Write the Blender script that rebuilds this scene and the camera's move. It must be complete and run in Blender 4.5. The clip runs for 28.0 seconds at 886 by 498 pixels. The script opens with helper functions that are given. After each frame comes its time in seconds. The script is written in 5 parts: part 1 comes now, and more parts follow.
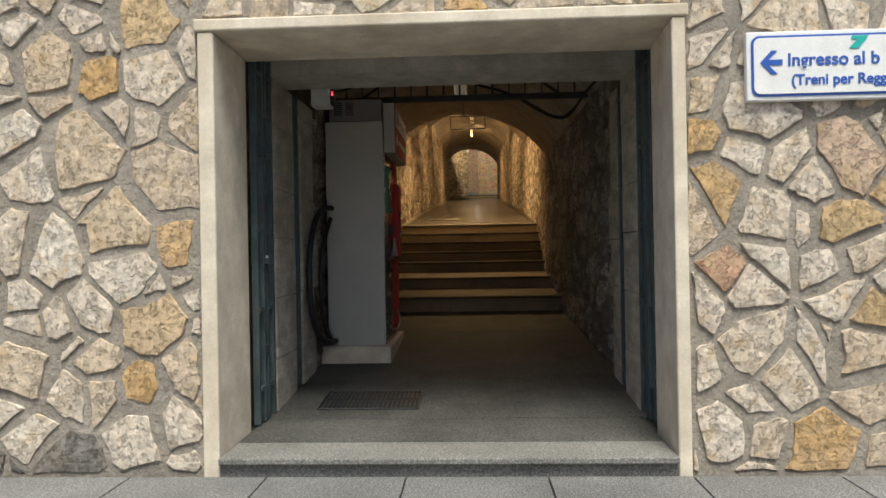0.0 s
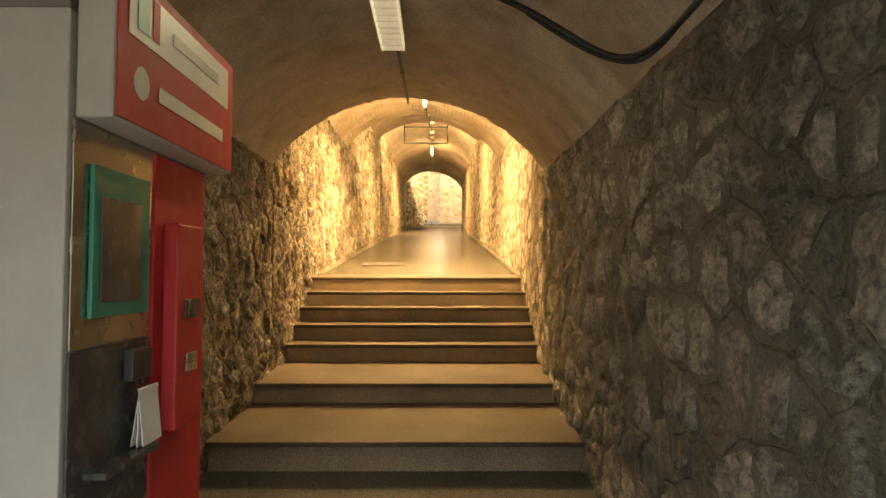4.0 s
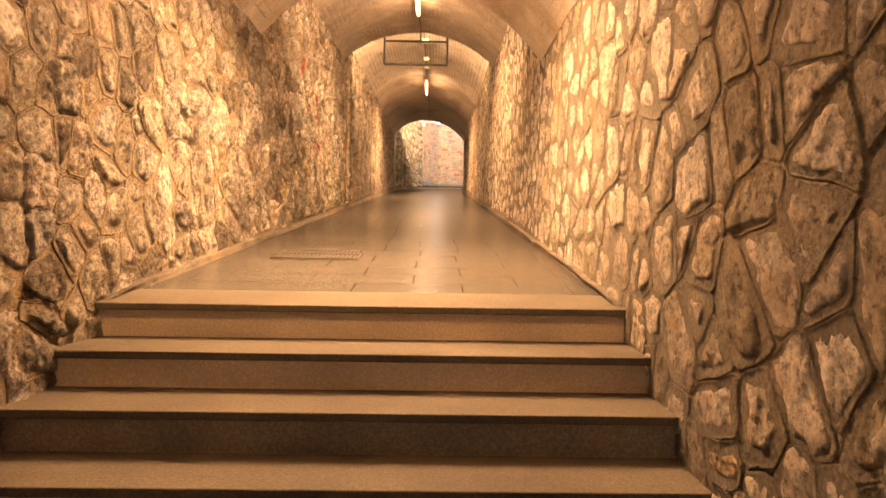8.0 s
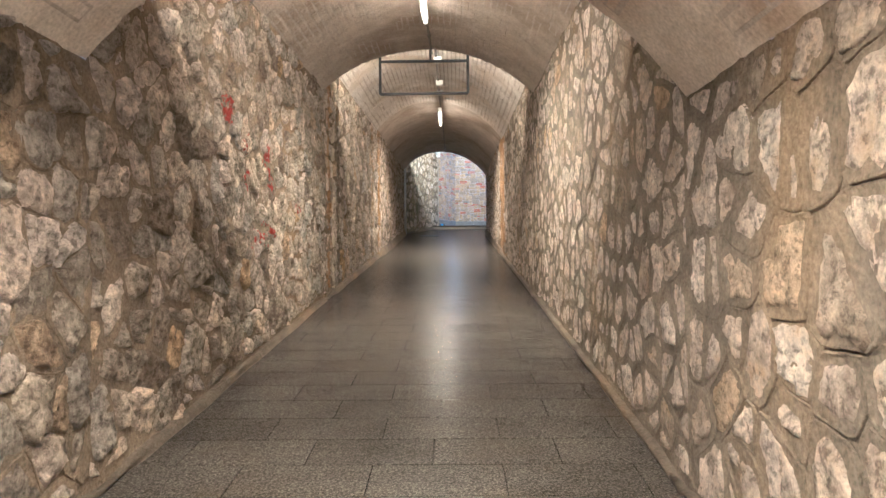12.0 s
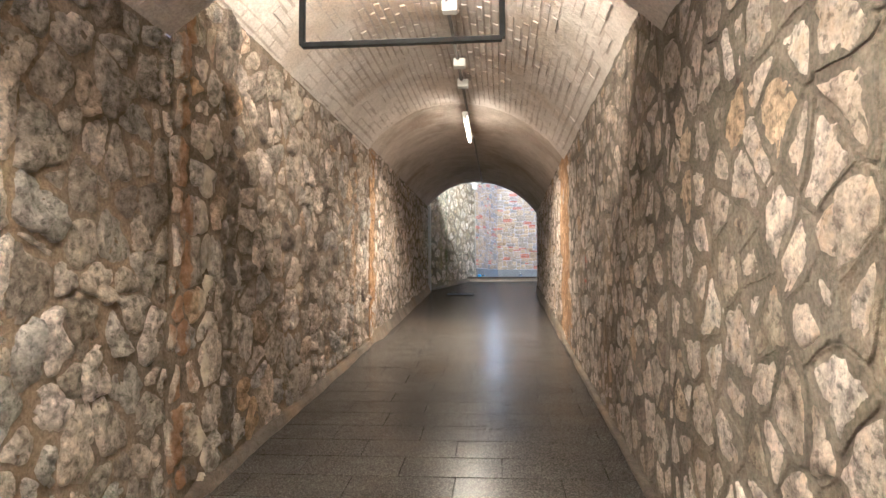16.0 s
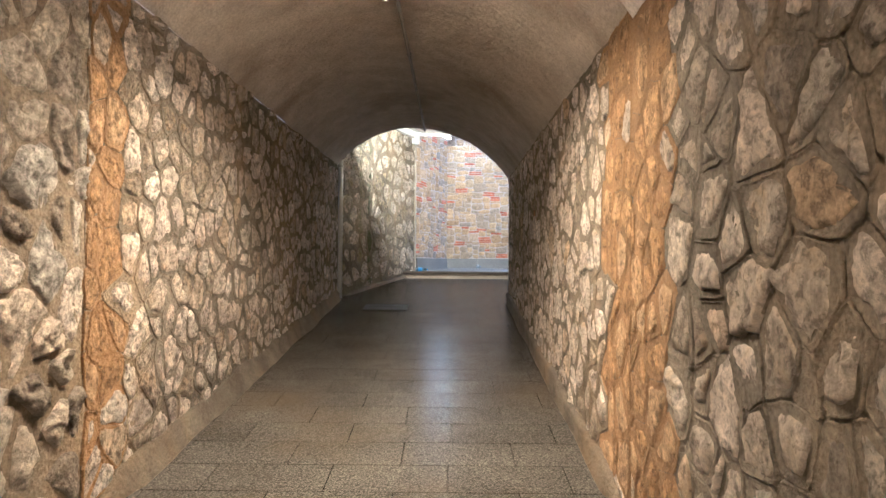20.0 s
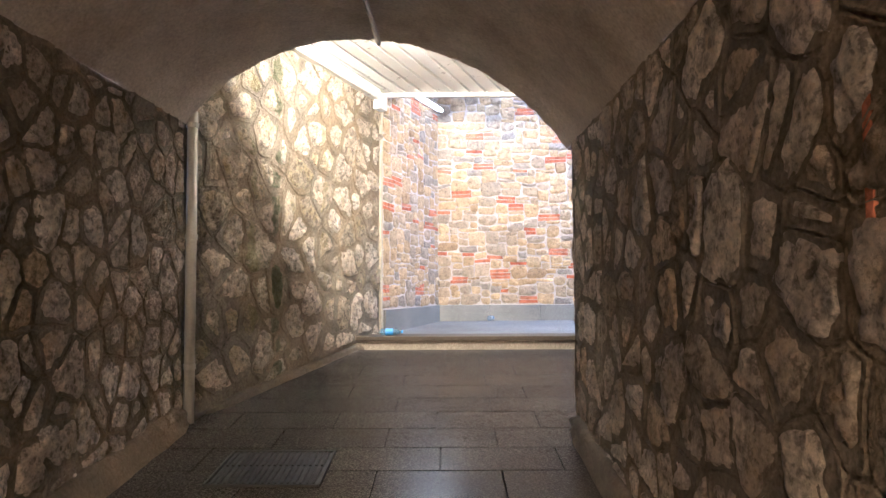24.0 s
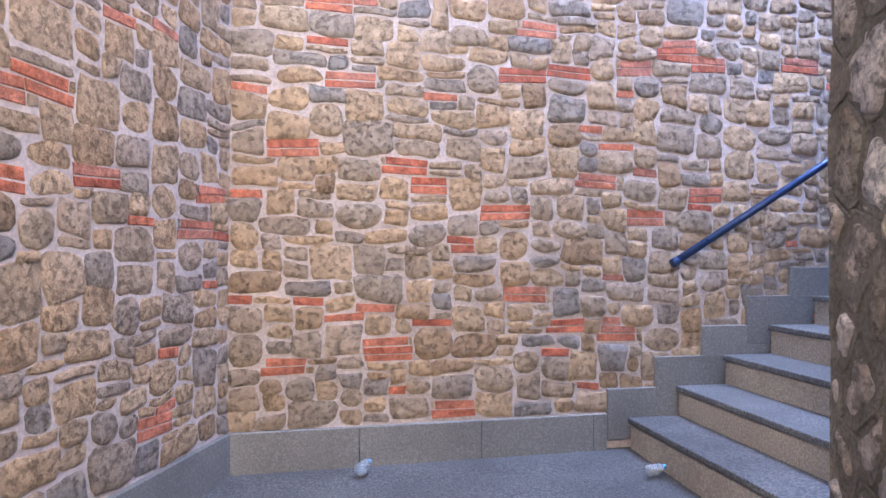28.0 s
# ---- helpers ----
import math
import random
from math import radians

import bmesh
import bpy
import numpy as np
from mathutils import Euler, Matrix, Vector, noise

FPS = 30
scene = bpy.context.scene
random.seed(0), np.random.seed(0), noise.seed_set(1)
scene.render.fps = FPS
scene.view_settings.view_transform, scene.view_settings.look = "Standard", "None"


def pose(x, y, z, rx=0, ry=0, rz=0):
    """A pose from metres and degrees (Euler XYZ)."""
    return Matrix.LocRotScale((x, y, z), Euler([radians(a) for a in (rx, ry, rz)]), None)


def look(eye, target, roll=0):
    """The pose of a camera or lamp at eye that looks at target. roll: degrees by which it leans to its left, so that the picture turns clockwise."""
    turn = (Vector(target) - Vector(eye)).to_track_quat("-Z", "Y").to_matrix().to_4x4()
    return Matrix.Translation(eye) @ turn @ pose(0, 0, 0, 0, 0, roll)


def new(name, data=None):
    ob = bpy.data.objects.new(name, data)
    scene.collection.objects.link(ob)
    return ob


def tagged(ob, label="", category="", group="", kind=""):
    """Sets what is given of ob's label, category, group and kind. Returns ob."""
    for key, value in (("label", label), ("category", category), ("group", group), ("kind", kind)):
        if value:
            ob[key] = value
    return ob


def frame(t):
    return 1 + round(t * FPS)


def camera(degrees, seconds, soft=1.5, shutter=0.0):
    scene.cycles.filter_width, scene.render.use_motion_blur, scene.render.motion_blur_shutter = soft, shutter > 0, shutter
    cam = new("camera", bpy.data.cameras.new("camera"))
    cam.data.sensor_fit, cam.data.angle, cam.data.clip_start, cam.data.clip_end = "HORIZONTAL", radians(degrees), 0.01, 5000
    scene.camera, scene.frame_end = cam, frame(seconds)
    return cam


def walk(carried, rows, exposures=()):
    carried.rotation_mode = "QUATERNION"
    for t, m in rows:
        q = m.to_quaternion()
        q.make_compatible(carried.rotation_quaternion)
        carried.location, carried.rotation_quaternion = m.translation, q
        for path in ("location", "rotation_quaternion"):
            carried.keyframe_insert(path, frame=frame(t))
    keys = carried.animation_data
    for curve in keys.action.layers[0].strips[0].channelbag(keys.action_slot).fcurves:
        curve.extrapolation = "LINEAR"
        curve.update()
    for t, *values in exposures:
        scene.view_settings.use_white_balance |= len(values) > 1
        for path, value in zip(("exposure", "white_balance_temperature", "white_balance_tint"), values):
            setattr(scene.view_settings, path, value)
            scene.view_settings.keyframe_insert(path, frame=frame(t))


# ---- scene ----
cam = camera(68.2, 28.0)
PATH = [
    (0, (-0.003, 0.094, 1.1), (-0.093, 2.092, 1.105), -1.0),
    (0.5, (-0.121, 0.571, 1.106), (-0.204, 2.569, 1.143), 0.1),
    (1, (-0.107, 1.131, 1.094), (-0.126, 3.128, 1.204), -0.7),
    (1.5, (-0.165, 1.727, 1.091), (-0.232, 3.722, 1.218), 1.5),
    (2, (-0.084, 2.401, 1.097), (-0.004, 4.399, 1.167), 0.9),
    (2.5, (-0.092, 2.976, 1.292), (-0.105, 4.976, 1.327), 1.6),
    (3, (-0.108, 3.491, 1.495), (-0.143, 5.488, 1.593), 1.7),
    (3.5, (0.015, 3.981, 1.569), (0.037, 5.979, 1.661), 0.1),
    (5.5, (0.358, 6.333, 1.666), (0.375, 8.332, 1.73), 0.4),
    (6, (0.342, 7.038, 1.685), (0.27, 9.036, 1.75), 0.6),
    (6.5, (0.306, 7.632, 1.731), (0.295, 9.632, 1.746), 0.6),
    (7, (0.279, 8.271, 1.76), (0.203, 10.269, 1.751), 0.1),
    (7.5, (0.242, 8.804, 1.809), (0.241, 10.803, 1.861), 1.0),
    (8, (0.277, 9.4, 1.913), (0.306, 11.4, 1.885), 0.9),
    (8.5, (0.146, 9.83, 1.998), (0.066, 11.828, 2.029), 1.6),
    (9, (0.135, 10.362, 2.026), (0.077, 12.36, 2.073), 1.4),
    (9.5, (0.148, 10.861, 2.176), (0.049, 12.858, 2.149), 1.2),
    (10, (0.17, 11.322, 2.23), (0.194, 13.322, 2.219), 0.7),
    (10.5, (0.221, 11.722, 2.427), (0.239, 13.722, 2.44), 0.5),
    (11, (0.219, 12.091, 2.619), (0.284, 14.09, 2.609), -0.0),
    (11.5, (0.229, 12.388, 2.775), (0.211, 14.388, 2.807), -1.0),
    (13.5, (0.296, 14.069, 3.207), (0.279, 16.068, 3.141), 0.4),
    (14, (0.362, 14.747, 3.28), (0.306, 16.744, 3.189), -0.1),
    (14.5, (0.342, 15.395, 3.378), (0.327, 17.393, 3.293), -0.4),
    (15, (0.455, 16.065, 3.471), (0.421, 18.064, 3.535), -1.2),
    (15.5, (0.42, 16.685, 3.552), (0.319, 18.681, 3.625), 0.4),
    (16, (0.43, 17.327, 3.598), (0.26, 19.316, 3.722), -0.3),
    (16.5, (0.362, 17.926, 3.666), (0.247, 19.921, 3.744), 0.5),
    (17, (0.422, 18.585, 3.739), (0.355, 20.584, 3.751), -0.6),
    (17.5, (0.381, 19.198, 3.796), (0.26, 21.194, 3.808), 0.8),
    (18, (0.446, 19.892, 3.901), (0.38, 21.891, 3.929), 1.2),
    (18.5, (0.435, 20.527, 3.982), (0.347, 22.524, 4.03), 2.2),
    (19, (0.468, 21.21, 4.027), (0.444, 23.209, 4.036), 1.4),
    (19.5, (0.4, 21.844, 4.063), (0.304, 23.84, 4.128), 1.4),
    (20, (0.428, 22.502, 4.1), (0.411, 24.501, 4.136), 0.4),
    (20.5, (0.428, 23.115, 4.15), (0.374, 25.114, 4.199), 0.6),
    (21, (0.428, 23.764, 4.196), (0.469, 25.764, 4.219), 0.7),
    (21.5, (0.43, 24.4, 4.24), (0.39, 26.4, 4.313), 0.7),
    (23.5, (0.495, 26.916, 4.362), (0.436, 28.914, 4.425), -0.2),
    (24, (0.51, 27.573, 4.424), (0.495, 29.57, 4.526), -0.3),
    (24.5, (0.509, 28.176, 4.491), (0.426, 30.17, 4.624), -0.0),
    (25, (0.506, 28.822, 4.572), (0.464, 30.816, 4.718), -0.9),
    (25.5, (0.494, 29.405, 4.61), (0.445, 31.398, 4.778), -0.8),
    (26, (0.514, 30.004, 4.691), (0.701, 31.993, 4.764), -0.3),
    (26.5, (0.508, 30.603, 4.728), (0.602, 32.596, 4.869), -0.1),
    (27, (0.546, 31.234, 4.81), (0.733, 33.225, 4.839), 0.7),
    (27.5, (0.669, 31.785, 4.925), (0.835, 33.777, 4.993), 0.8),
    (28, (0.765, 32.41, 5.022), (1.165, 34.369, 5.028), 0.5),
]
EXPOSURES = [
    (0.0, -0.1, 6100, 4), (1.0, 0.68, 6100, 4), (2.0, 2.15, 6800, 4), (3.0, 2.22, 7000, 2), (6.0, 1.95, 7250, 6), (7.0, 1.75, 7100, 22), (8.0, 1.65, 6600, 28), (9.0, 1.45, 5600, 34),
    (10.0, 1.05, 4030, 12), (11.0, 1.1, 3900, 8), (14.0, 1.6, 3970, 8), (15.0, 1.48, 3950, 8), (16.0, 1.45, 3920, 8), (17.0, 1.55, 4000, 8), (18.0, 1.68, 4030, 6), (20.0, 1.55, 4150, 8), (21.0, 1.45, 4130, 8), (24.0, 2.1, 4500, 14), (25.0, 1.68, 4450, 14), (26.0, 1.55, 4520, 15), (27.0, 1.22, 4500, 18), (28.0, 1.08, 4470, 23),
]
walk(cam, [(t, look(eye, target, roll)) for t, eye, target, roll in PATH], EXPOSURES)

# ==== build ====
# ---------- world, sun, lights ----------
world = bpy.data.worlds.new("world")
scene.world = world
world.use_nodes = True
wn = world.node_tree.nodes
sky = wn.new("ShaderNodeTexSky")
sky.sky_type = "NISHITA"
sky.sun_disc = False
sky.sun_elevation, sky.sun_rotation = radians(66), radians(167)
sky.air_density, sky.dust_density, sky.ozone_density = 1.0, 5.0, 0.6
wn["Background"].inputs[1].default_value = 0.15
world.node_tree.links.new(sky.outputs[0], wn["Background"].inputs[0])
sun = new("sun", bpy.data.lights.new("sun", "SUN"))
sun.data.energy, sun.data.angle, sun.data.color = 5.0, radians(24), (1.0, 0.92, 0.80)
sun.matrix_world = look((2.5, -6.5, 24), (0, 4, 0))
LAMP = (1.0, 0.60, 0.25)


def tube_light(name, place, length, width, power, yaw=0.0, colour=LAMP):
    lamp = new(name, bpy.data.lights.new(name, "AREA"))
    lamp.data.shape, lamp.data.size, lamp.data.size_y = "RECTANGLE", width, length
    lamp.data.energy, lamp.data.color = power, colour
    lamp.matrix_world = pose(*place, 0, 0, yaw)
    return lamp


# ---------- materials ----------
class Nodes:
    """A small builder for node materials."""

    def __init__(self, name):
        self.m = bpy.data.materials.new(name)
        self.m.use_nodes = True
        self.n, self.l = self.m.node_tree.nodes, self.m.node_tree.links
        self.p = self.n["Principled BSDF"]
        self.pos = self.n.new("ShaderNodeNewGeometry")

    def link(self, a, b):
        self.l.new(a, b)

    def vec(self, scale=(1, 1, 1)):
        mp = self.n.new("ShaderNodeMapping")
        mp.inputs["Scale"].default_value = scale
        self.link(self.pos.outputs["Position"], mp.inputs["Vector"])
        return mp.outputs[0]

    def noise(self, scale, detail=6, rough=0.6, stretch=(1, 1, 1)):
        t = self.n.new("ShaderNodeTexNoise")
        t.inputs["Scale"].default_value, t.inputs["Detail"].default_value = scale, detail
        t.inputs["Roughness"].default_value = rough
        self.link(self.vec(stretch), t.inputs["Vector"])
        return t.outputs["Fac"]

    def cells(self, scale, feature="F1", stretch=(1, 1, 1)):
        t = self.n.new("ShaderNodeTexVoronoi")
        t.feature = feature
        t.inputs["Scale"].default_value = scale
        self.link(self.vec(stretch), t.inputs["Vector"])
        return t.outputs["Distance"]

    def ramp(self, fac, stops):
        r = self.n.new("ShaderNodeValToRGB")
        e = r.color_ramp.elements
        while len(e) < len(stops):
            e.new(0.5)
        for k, (at, c) in enumerate(stops):
            e[k].position = at
            e[k].color = (*c, 1) if isinstance(c, tuple) else (c, c, c, 1)
        self.link(fac, r.inputs[0])
        return r.outputs[0]

    def mix(self, a, b, fac, kind="MIX"):
        x = self.n.new("ShaderNodeMix")
        x.data_type, x.blend_type = "RGBA", kind
        for value, slot in ((fac, 0), (a, 6), (b, 7)):
            if isinstance(value, bpy.types.NodeSocket):
                self.link(value, x.inputs[slot])
            elif slot == 0:
                x.inputs[0].default_value = value
            else:
                x.inputs[slot].default_value = (*value, 1)
        return x.outputs[2]

    def maths(self, a, b, kind="ADD"):
        x = self.n.new("ShaderNodeMath")
        x.operation = kind
        for value, slot in ((a, 0), (b, 1)):
            if isinstance(value, bpy.types.NodeSocket):
                self.link(value, x.inputs[slot])
            else:
                x.inputs[slot].default_value = value
        return x.outputs[0]

    def chance(self):
        """One random value a piece, for single and for joined pieces."""
        info = self.n.new("ShaderNodeObjectInfo")
        return self.maths(self.maths(info.outputs["Random"], self.pos.outputs["Random Per Island"]), 1.0, "MODULO")

    def bump(self, height, depth, strength=1.0, after=None):
        b = self.n.new("ShaderNodeBump")
        b.inputs["Strength"].default_value, b.inputs["Distance"].default_value = strength, depth
        self.link(height, b.inputs["Height"])
        if after is not None:
            self.link(after, b.inputs["Normal"])
        return b.outputs[0]

    def done(self, colour, rough, normal=None, metal=0.0, spec=0.5):
        for value, key in ((colour, "Base Color"), (rough, "Roughness"), (metal, "Metallic")):
            if isinstance(value, bpy.types.NodeSocket):
                self.link(value, self.p.inputs[key])
            elif key == "Base Color":
                self.p.inputs[key].default_value = (*value, 1)
            else:
                self.p.inputs[key].default_value = value
        self.p.inputs["Specular IOR Level"].default_value = spec
        if normal is not None:
            self.link(normal, self.p.inputs["Normal"])
        return self.m


def stone_mat(name, stops, pit=0.35, rough=0.85, depth=0.02, stain=(0.16, 0.12, 0.07), grain=13, mottle=0.7, veins=None, weather=0.0):
    k = Nodes(name)
    base = k.ramp(k.chance(), stops)
    grains = k.noise(grain, 10, 0.75)
    base = k.mix(base, k.ramp(grains, [(0.36, 0.30), (0.45, 0.72), (0.53, 1.12), (0.62, 1.6)]), mottle, "MULTIPLY")
    patch = k.ramp(k.noise(3.1, 5), [(0.46, 0.0), (0.66, 1.0)])
    base = k.mix(base, stain, k.maths(patch, 0.4, "MULTIPLY"))
    if veins:
        base = k.mix(base, veins, k.ramp(k.noise(6.5, 6, 0.65), [(0.53, 0.0), (0.68, 0.85)]))
    if weather:
        base = k.mix(base, k.ramp(k.noise(0.8, 5, 0.65), [(0.34, 0.62), (0.5, 1.0), (0.66, 1.22)]), weather, "MULTIPLY")
        base = k.mix(base, (0.155, 0.15, 0.095), k.ramp(k.noise(1.9, 6, 0.7, (1, 1, 0.6)), [(0.56, 0.0), (0.72, 0.55 * weather)]))
    pits = k.ramp(k.noise(grain * 2.1, 6, 0.7), [(0.40, 0.0), (0.48, 1.0)])
    base = k.mix(base, (0.045, 0.034, 0.024), k.maths(k.maths(1.0, pits, "SUBTRACT"), pit, "MULTIPLY"))
    n = k.bump(grains, depth * 1.2, 1.0)
    n = k.bump(k.cells(grain * 1.3), depth * 0.7, 1.0, n)
    n = k.bump(pits, depth * 0.8, 1.0, n)
    base = k.mix(base, k.ramp(k.noise(grain * 4.5, 5, 0.7), [(0.36, 0.62), (0.5, 1.0), (0.64, 1.3)]), mottle * 0.8, "MULTIPLY")
    n = k.bump(k.noise(grain * 6, 6, 0.75), depth * 0.8, 1.0, n)
    return k.done(base, rough, n, spec=0.25)


def mortar_mat(name, light, dark, depth=0.012, stain=None, speckle=0.6, streak=(1, 1, 1), weather=0.0):
    k = Nodes(name)
    c = k.mix(light, dark, k.ramp(k.noise(5, 7, 0.6, streak), [(0.35, 0.0), (0.65, 1.0)]))
    if stain:
        c = k.mix(c, stain, k.ramp(k.noise(1.1, 4, 0.6, (1, 1, 0.35)), [(0.5, 0.0), (0.66, 0.7)]))
    if weather:
        c = k.mix(c, k.ramp(k.noise(0.8, 5, 0.65), [(0.34, 0.62), (0.5, 1.0), (0.66, 1.22)]), weather, "MULTIPLY")
    c = k.mix(c, k.ramp(k.noise(60, 4), [(0.3, 0.6), (0.7, 1.25)]), speckle, "MULTIPLY")
    n = k.bump(k.noise(28, 8, 0.7), depth, 1.0)
    n = k.bump(k.noise(7, 8, 0.65), depth * 1.6, 1.0, n)
    return k.done(c, 0.9, n, spec=0.25)


def plain_mat(name, colour, rough=0.6, metal=0.0, vary=0.25, scale=9, depth=0.0015, wear=None):
    k = Nodes(name)
    c = k.mix(colour, k.ramp(k.noise(scale, 7), [(0.3, 1 - vary), (0.7, 1 + vary)]), 1.0, "MULTIPLY")
    c = k.mix(c, k.ramp(k.noise(scale * 9, 4), [(0.3, 1 - vary * 0.5), (0.7, 1 + vary * 0.5)]), 1.0, "MULTIPLY")
    if wear:
        c = k.mix(c, wear, k.ramp(k.noise(scale * 1.7, 8, 0.7), [(0.58, 0.0), (0.68, 0.85)]))
    n = k.bump(k.noise(scale * 7, 6), depth, 1.0)
    r = k.ramp(k.noise(scale * 2, 4), [(0.3, max(0.03, rough - 0.1)), (0.7, min(1.0, rough + 0.1))])
    return k.done(c, r, n, metal)


def floor_mat(name, light, dark, rough=0.3, depth=0.0012, warm=None, speckle=0.8, spec=0.4):
    k = Nodes(name)
    speck = k.ramp(k.noise(95, 3, 0.8), [(0.38, 0.45), (0.5, 0.9), (0.60, 2.0)])
    c = k.mix(light, dark, k.ramp(k.noise(1.6, 6), [(0.35, 0.0), (0.65, 1.0)]))
    c = k.mix(c, k.ramp(k.chance(), [(0.0, 0.90), (1.0, 1.10)]), 1.0, "MULTIPLY")
    c = k.mix(c, speck, speckle, "MULTIPLY")
    if warm:
        c = k.mix(c, warm, k.ramp(k.noise(0.9, 5), [(0.5, 0.0), (0.72, 0.6)]))
    r = k.ramp(k.noise(11, 6, 0.7), [(0.3, rough - 0.008), (0.7, rough + 0.012)])
    n = k.bump(k.noise(75, 4), depth * 0.6, 1.0)
    return k.done(c, r, n, spec=spec)


def glow_mat(name, colour, strength):
    m = bpy.data.materials.new(name)
    m.use_nodes = True
    p = m.node_tree.nodes["Principled BSDF"]
    p.inputs["Base Color"].default_value = (0.9, 0.9, 0.88, 1)
    p.inputs["Emission Color"].default_value = (*colour, 1)
    p.inputs["Emission Strength"].default_value = strength
    return m


RUBBLE = stone_mat("rubble_limestone", [(0.0, (0.192, 0.159, 0.127)), (0.18, (0.324, 0.288, 0.242)), (0.4, (0.48, 0.416, 0.331)), (0.6, (0.372, 0.349, 0.318)),
                                        (0.78, (0.552, 0.471, 0.394)), (0.9, (0.6, 0.526, 0.483)), (1.0, (0.408, 0.294, 0.165))], depth=0.024, pit=0.5, weather=0.5)
PALE = stone_mat("pale_limestone", [(0.0, (0.34, 0.29, 0.22)), (0.2, (0.58, 0.49, 0.40)), (0.45, (0.73, 0.63, 0.54)), (0.7, (0.62, 0.54, 0.47)),
                                    (0.88, (0.80, 0.72, 0.64)), (1.0, (0.54, 0.40, 0.24))], depth=0.026, pit=0.55, mottle=0.75, veins=(0.42, 0.31, 0.19), weather=0.45)
DARKSTONE = stone_mat("weathered_limestone", [(0.0, (0.168, 0.145, 0.112)), (0.3, (0.308, 0.276, 0.218)), (0.6, (0.406, 0.366, 0.304)), (0.85, (0.49, 0.442, 0.37)), (1.0, (0.35, 0.276, 0.185))], weather=0.5)
ORANGE = stone_mat("orange_clay_stone", [(0.0, (0.40, 0.25, 0.115)), (0.5, (0.51, 0.325, 0.15)), (1.0, (0.54, 0.39, 0.23))], pit=0.5, depth=0.03, stain=(0.34, 0.20, 0.08))
FACING = stone_mat("crazy_paving_stone", [(0.0, (0.55, 0.45, 0.34)), (0.12, (0.66, 0.57, 0.46)), (0.3, (0.72, 0.65, 0.55)), (0.5, (0.62, 0.53, 0.43)), (0.66, (0.70, 0.62, 0.52)),
                                          (0.78, (0.60, 0.49, 0.36)), (0.87, (0.55, 0.40, 0.22)), (0.94, (0.56, 0.36, 0.16)), (0.975, (0.62, 0.52, 0.41)), (1.0, (0.45, 0.20, 0.10))],
                   pit=0.10, depth=0.008, stain=(0.60, 0.47, 0.33), grain=11, mottle=0.5, veins=(0.60, 0.45, 0.27))
FACING_DARK = stone_mat("grey_footing_stone", [(0.0, (0.06, 0.06, 0.055)), (0.5, (0.15, 0.145, 0.13)), (1.0, (0.24, 0.22, 0.19))], pit=0.1, depth=0.006)
VENEER = stone_mat("veneer_stone", [(0.0, (0.34, 0.24, 0.14)), (0.2, (0.54, 0.39, 0.22)), (0.38, (0.46, 0.35, 0.22)), (0.52, (0.33, 0.285, 0.235)), (0.62, (0.50, 0.37, 0.21)), (0.76, (0.27, 0.255, 0.24)),
                                    (0.86, (0.58, 0.43, 0.25)), (1.0, (0.44, 0.36, 0.28))], pit=0.32, depth=0.009, grain=17, stain=(0.40, 0.30, 0.19), mottle=0.36)
VBRICK = stone_mat("red_veneer_brick", [(0.0, (0.38, 0.115, 0.06)), (0.5, (0.50, 0.18, 0.09)), (1.0, (0.44, 0.20, 0.13))], pit=0.1, depth=0.004, stain=(0.30, 0.16, 0.12))
GREYSTONE = stone_mat("grey_limestone", [(0.0, (0.26, 0.24, 0.205)), (0.3, (0.41, 0.38, 0.325)), (0.6, (0.53, 0.49, 0.42)), (0.85, (0.62, 0.57, 0.49)), (1.0, (0.42, 0.345, 0.25))], depth=0.024, weather=0.35)
MORTAR_G = mortar_mat("grey_pointing_mortar", (0.34, 0.315, 0.265), (0.23, 0.212, 0.178), depth=0.018, stain=(0.20, 0.165, 0.12), weather=0.6)
MORTAR = mortar_mat("wall_mortar", (0.30, 0.245, 0.172), (0.175, 0.142, 0.102), depth=0.016, stain=(0.33, 0.24, 0.14), weather=0.9, speckle=0.95)
MORTAR_R = mortar_mat("pointing_mortar", (0.27, 0.235, 0.182), (0.165, 0.142, 0.110), depth=0.018, stain=(0.33, 0.25, 0.15), weather=0.9, speckle=0.95)
CLAY = mortar_mat("orange_clay_pointing", (0.40, 0.255, 0.125), (0.28, 0.185, 0.095), depth=0.022, stain=(0.44, 0.265, 0.11))
MORTAR_F = mortar_mat("facade_mortar", (0.42, 0.375, 0.315), (0.29, 0.26, 0.218), stain=(0.31, 0.27, 0.22))
MORTAR_V = mortar_mat("veneer_mortar", (0.58, 0.51, 0.46), (0.46, 0.40, 0.36), depth=0.003)
PLASTER = mortar_mat("vault_plaster", (0.74, 0.67, 0.59), (0.60, 0.54, 0.47), depth=0.006, stain=(0.42, 0.31, 0.20))
WHITEWASH = mortar_mat("brick_whitewash", (0.77, 0.72, 0.665), (0.63, 0.58, 0.53), depth=0.009, stain=(0.50, 0.40, 0.28))
GREYPLASTER = mortar_mat("grey_vault_plaster", (0.62, 0.555, 0.48), (0.48, 0.425, 0.362), depth=0.012, stain=(0.29, 0.23, 0.17))
# greyer than the whitewash: the shading between the bricks, put into the colour
JOINT = mortar_mat("shaded_brick_joint", (0.62, 0.56, 0.50), (0.40, 0.355, 0.305), depth=0.006)
CONCRETE = mortar_mat("portal_concrete", (0.76, 0.68, 0.55), (0.57, 0.50, 0.40), depth=0.0015, stain=(0.44, 0.36, 0.26), speckle=0.2)
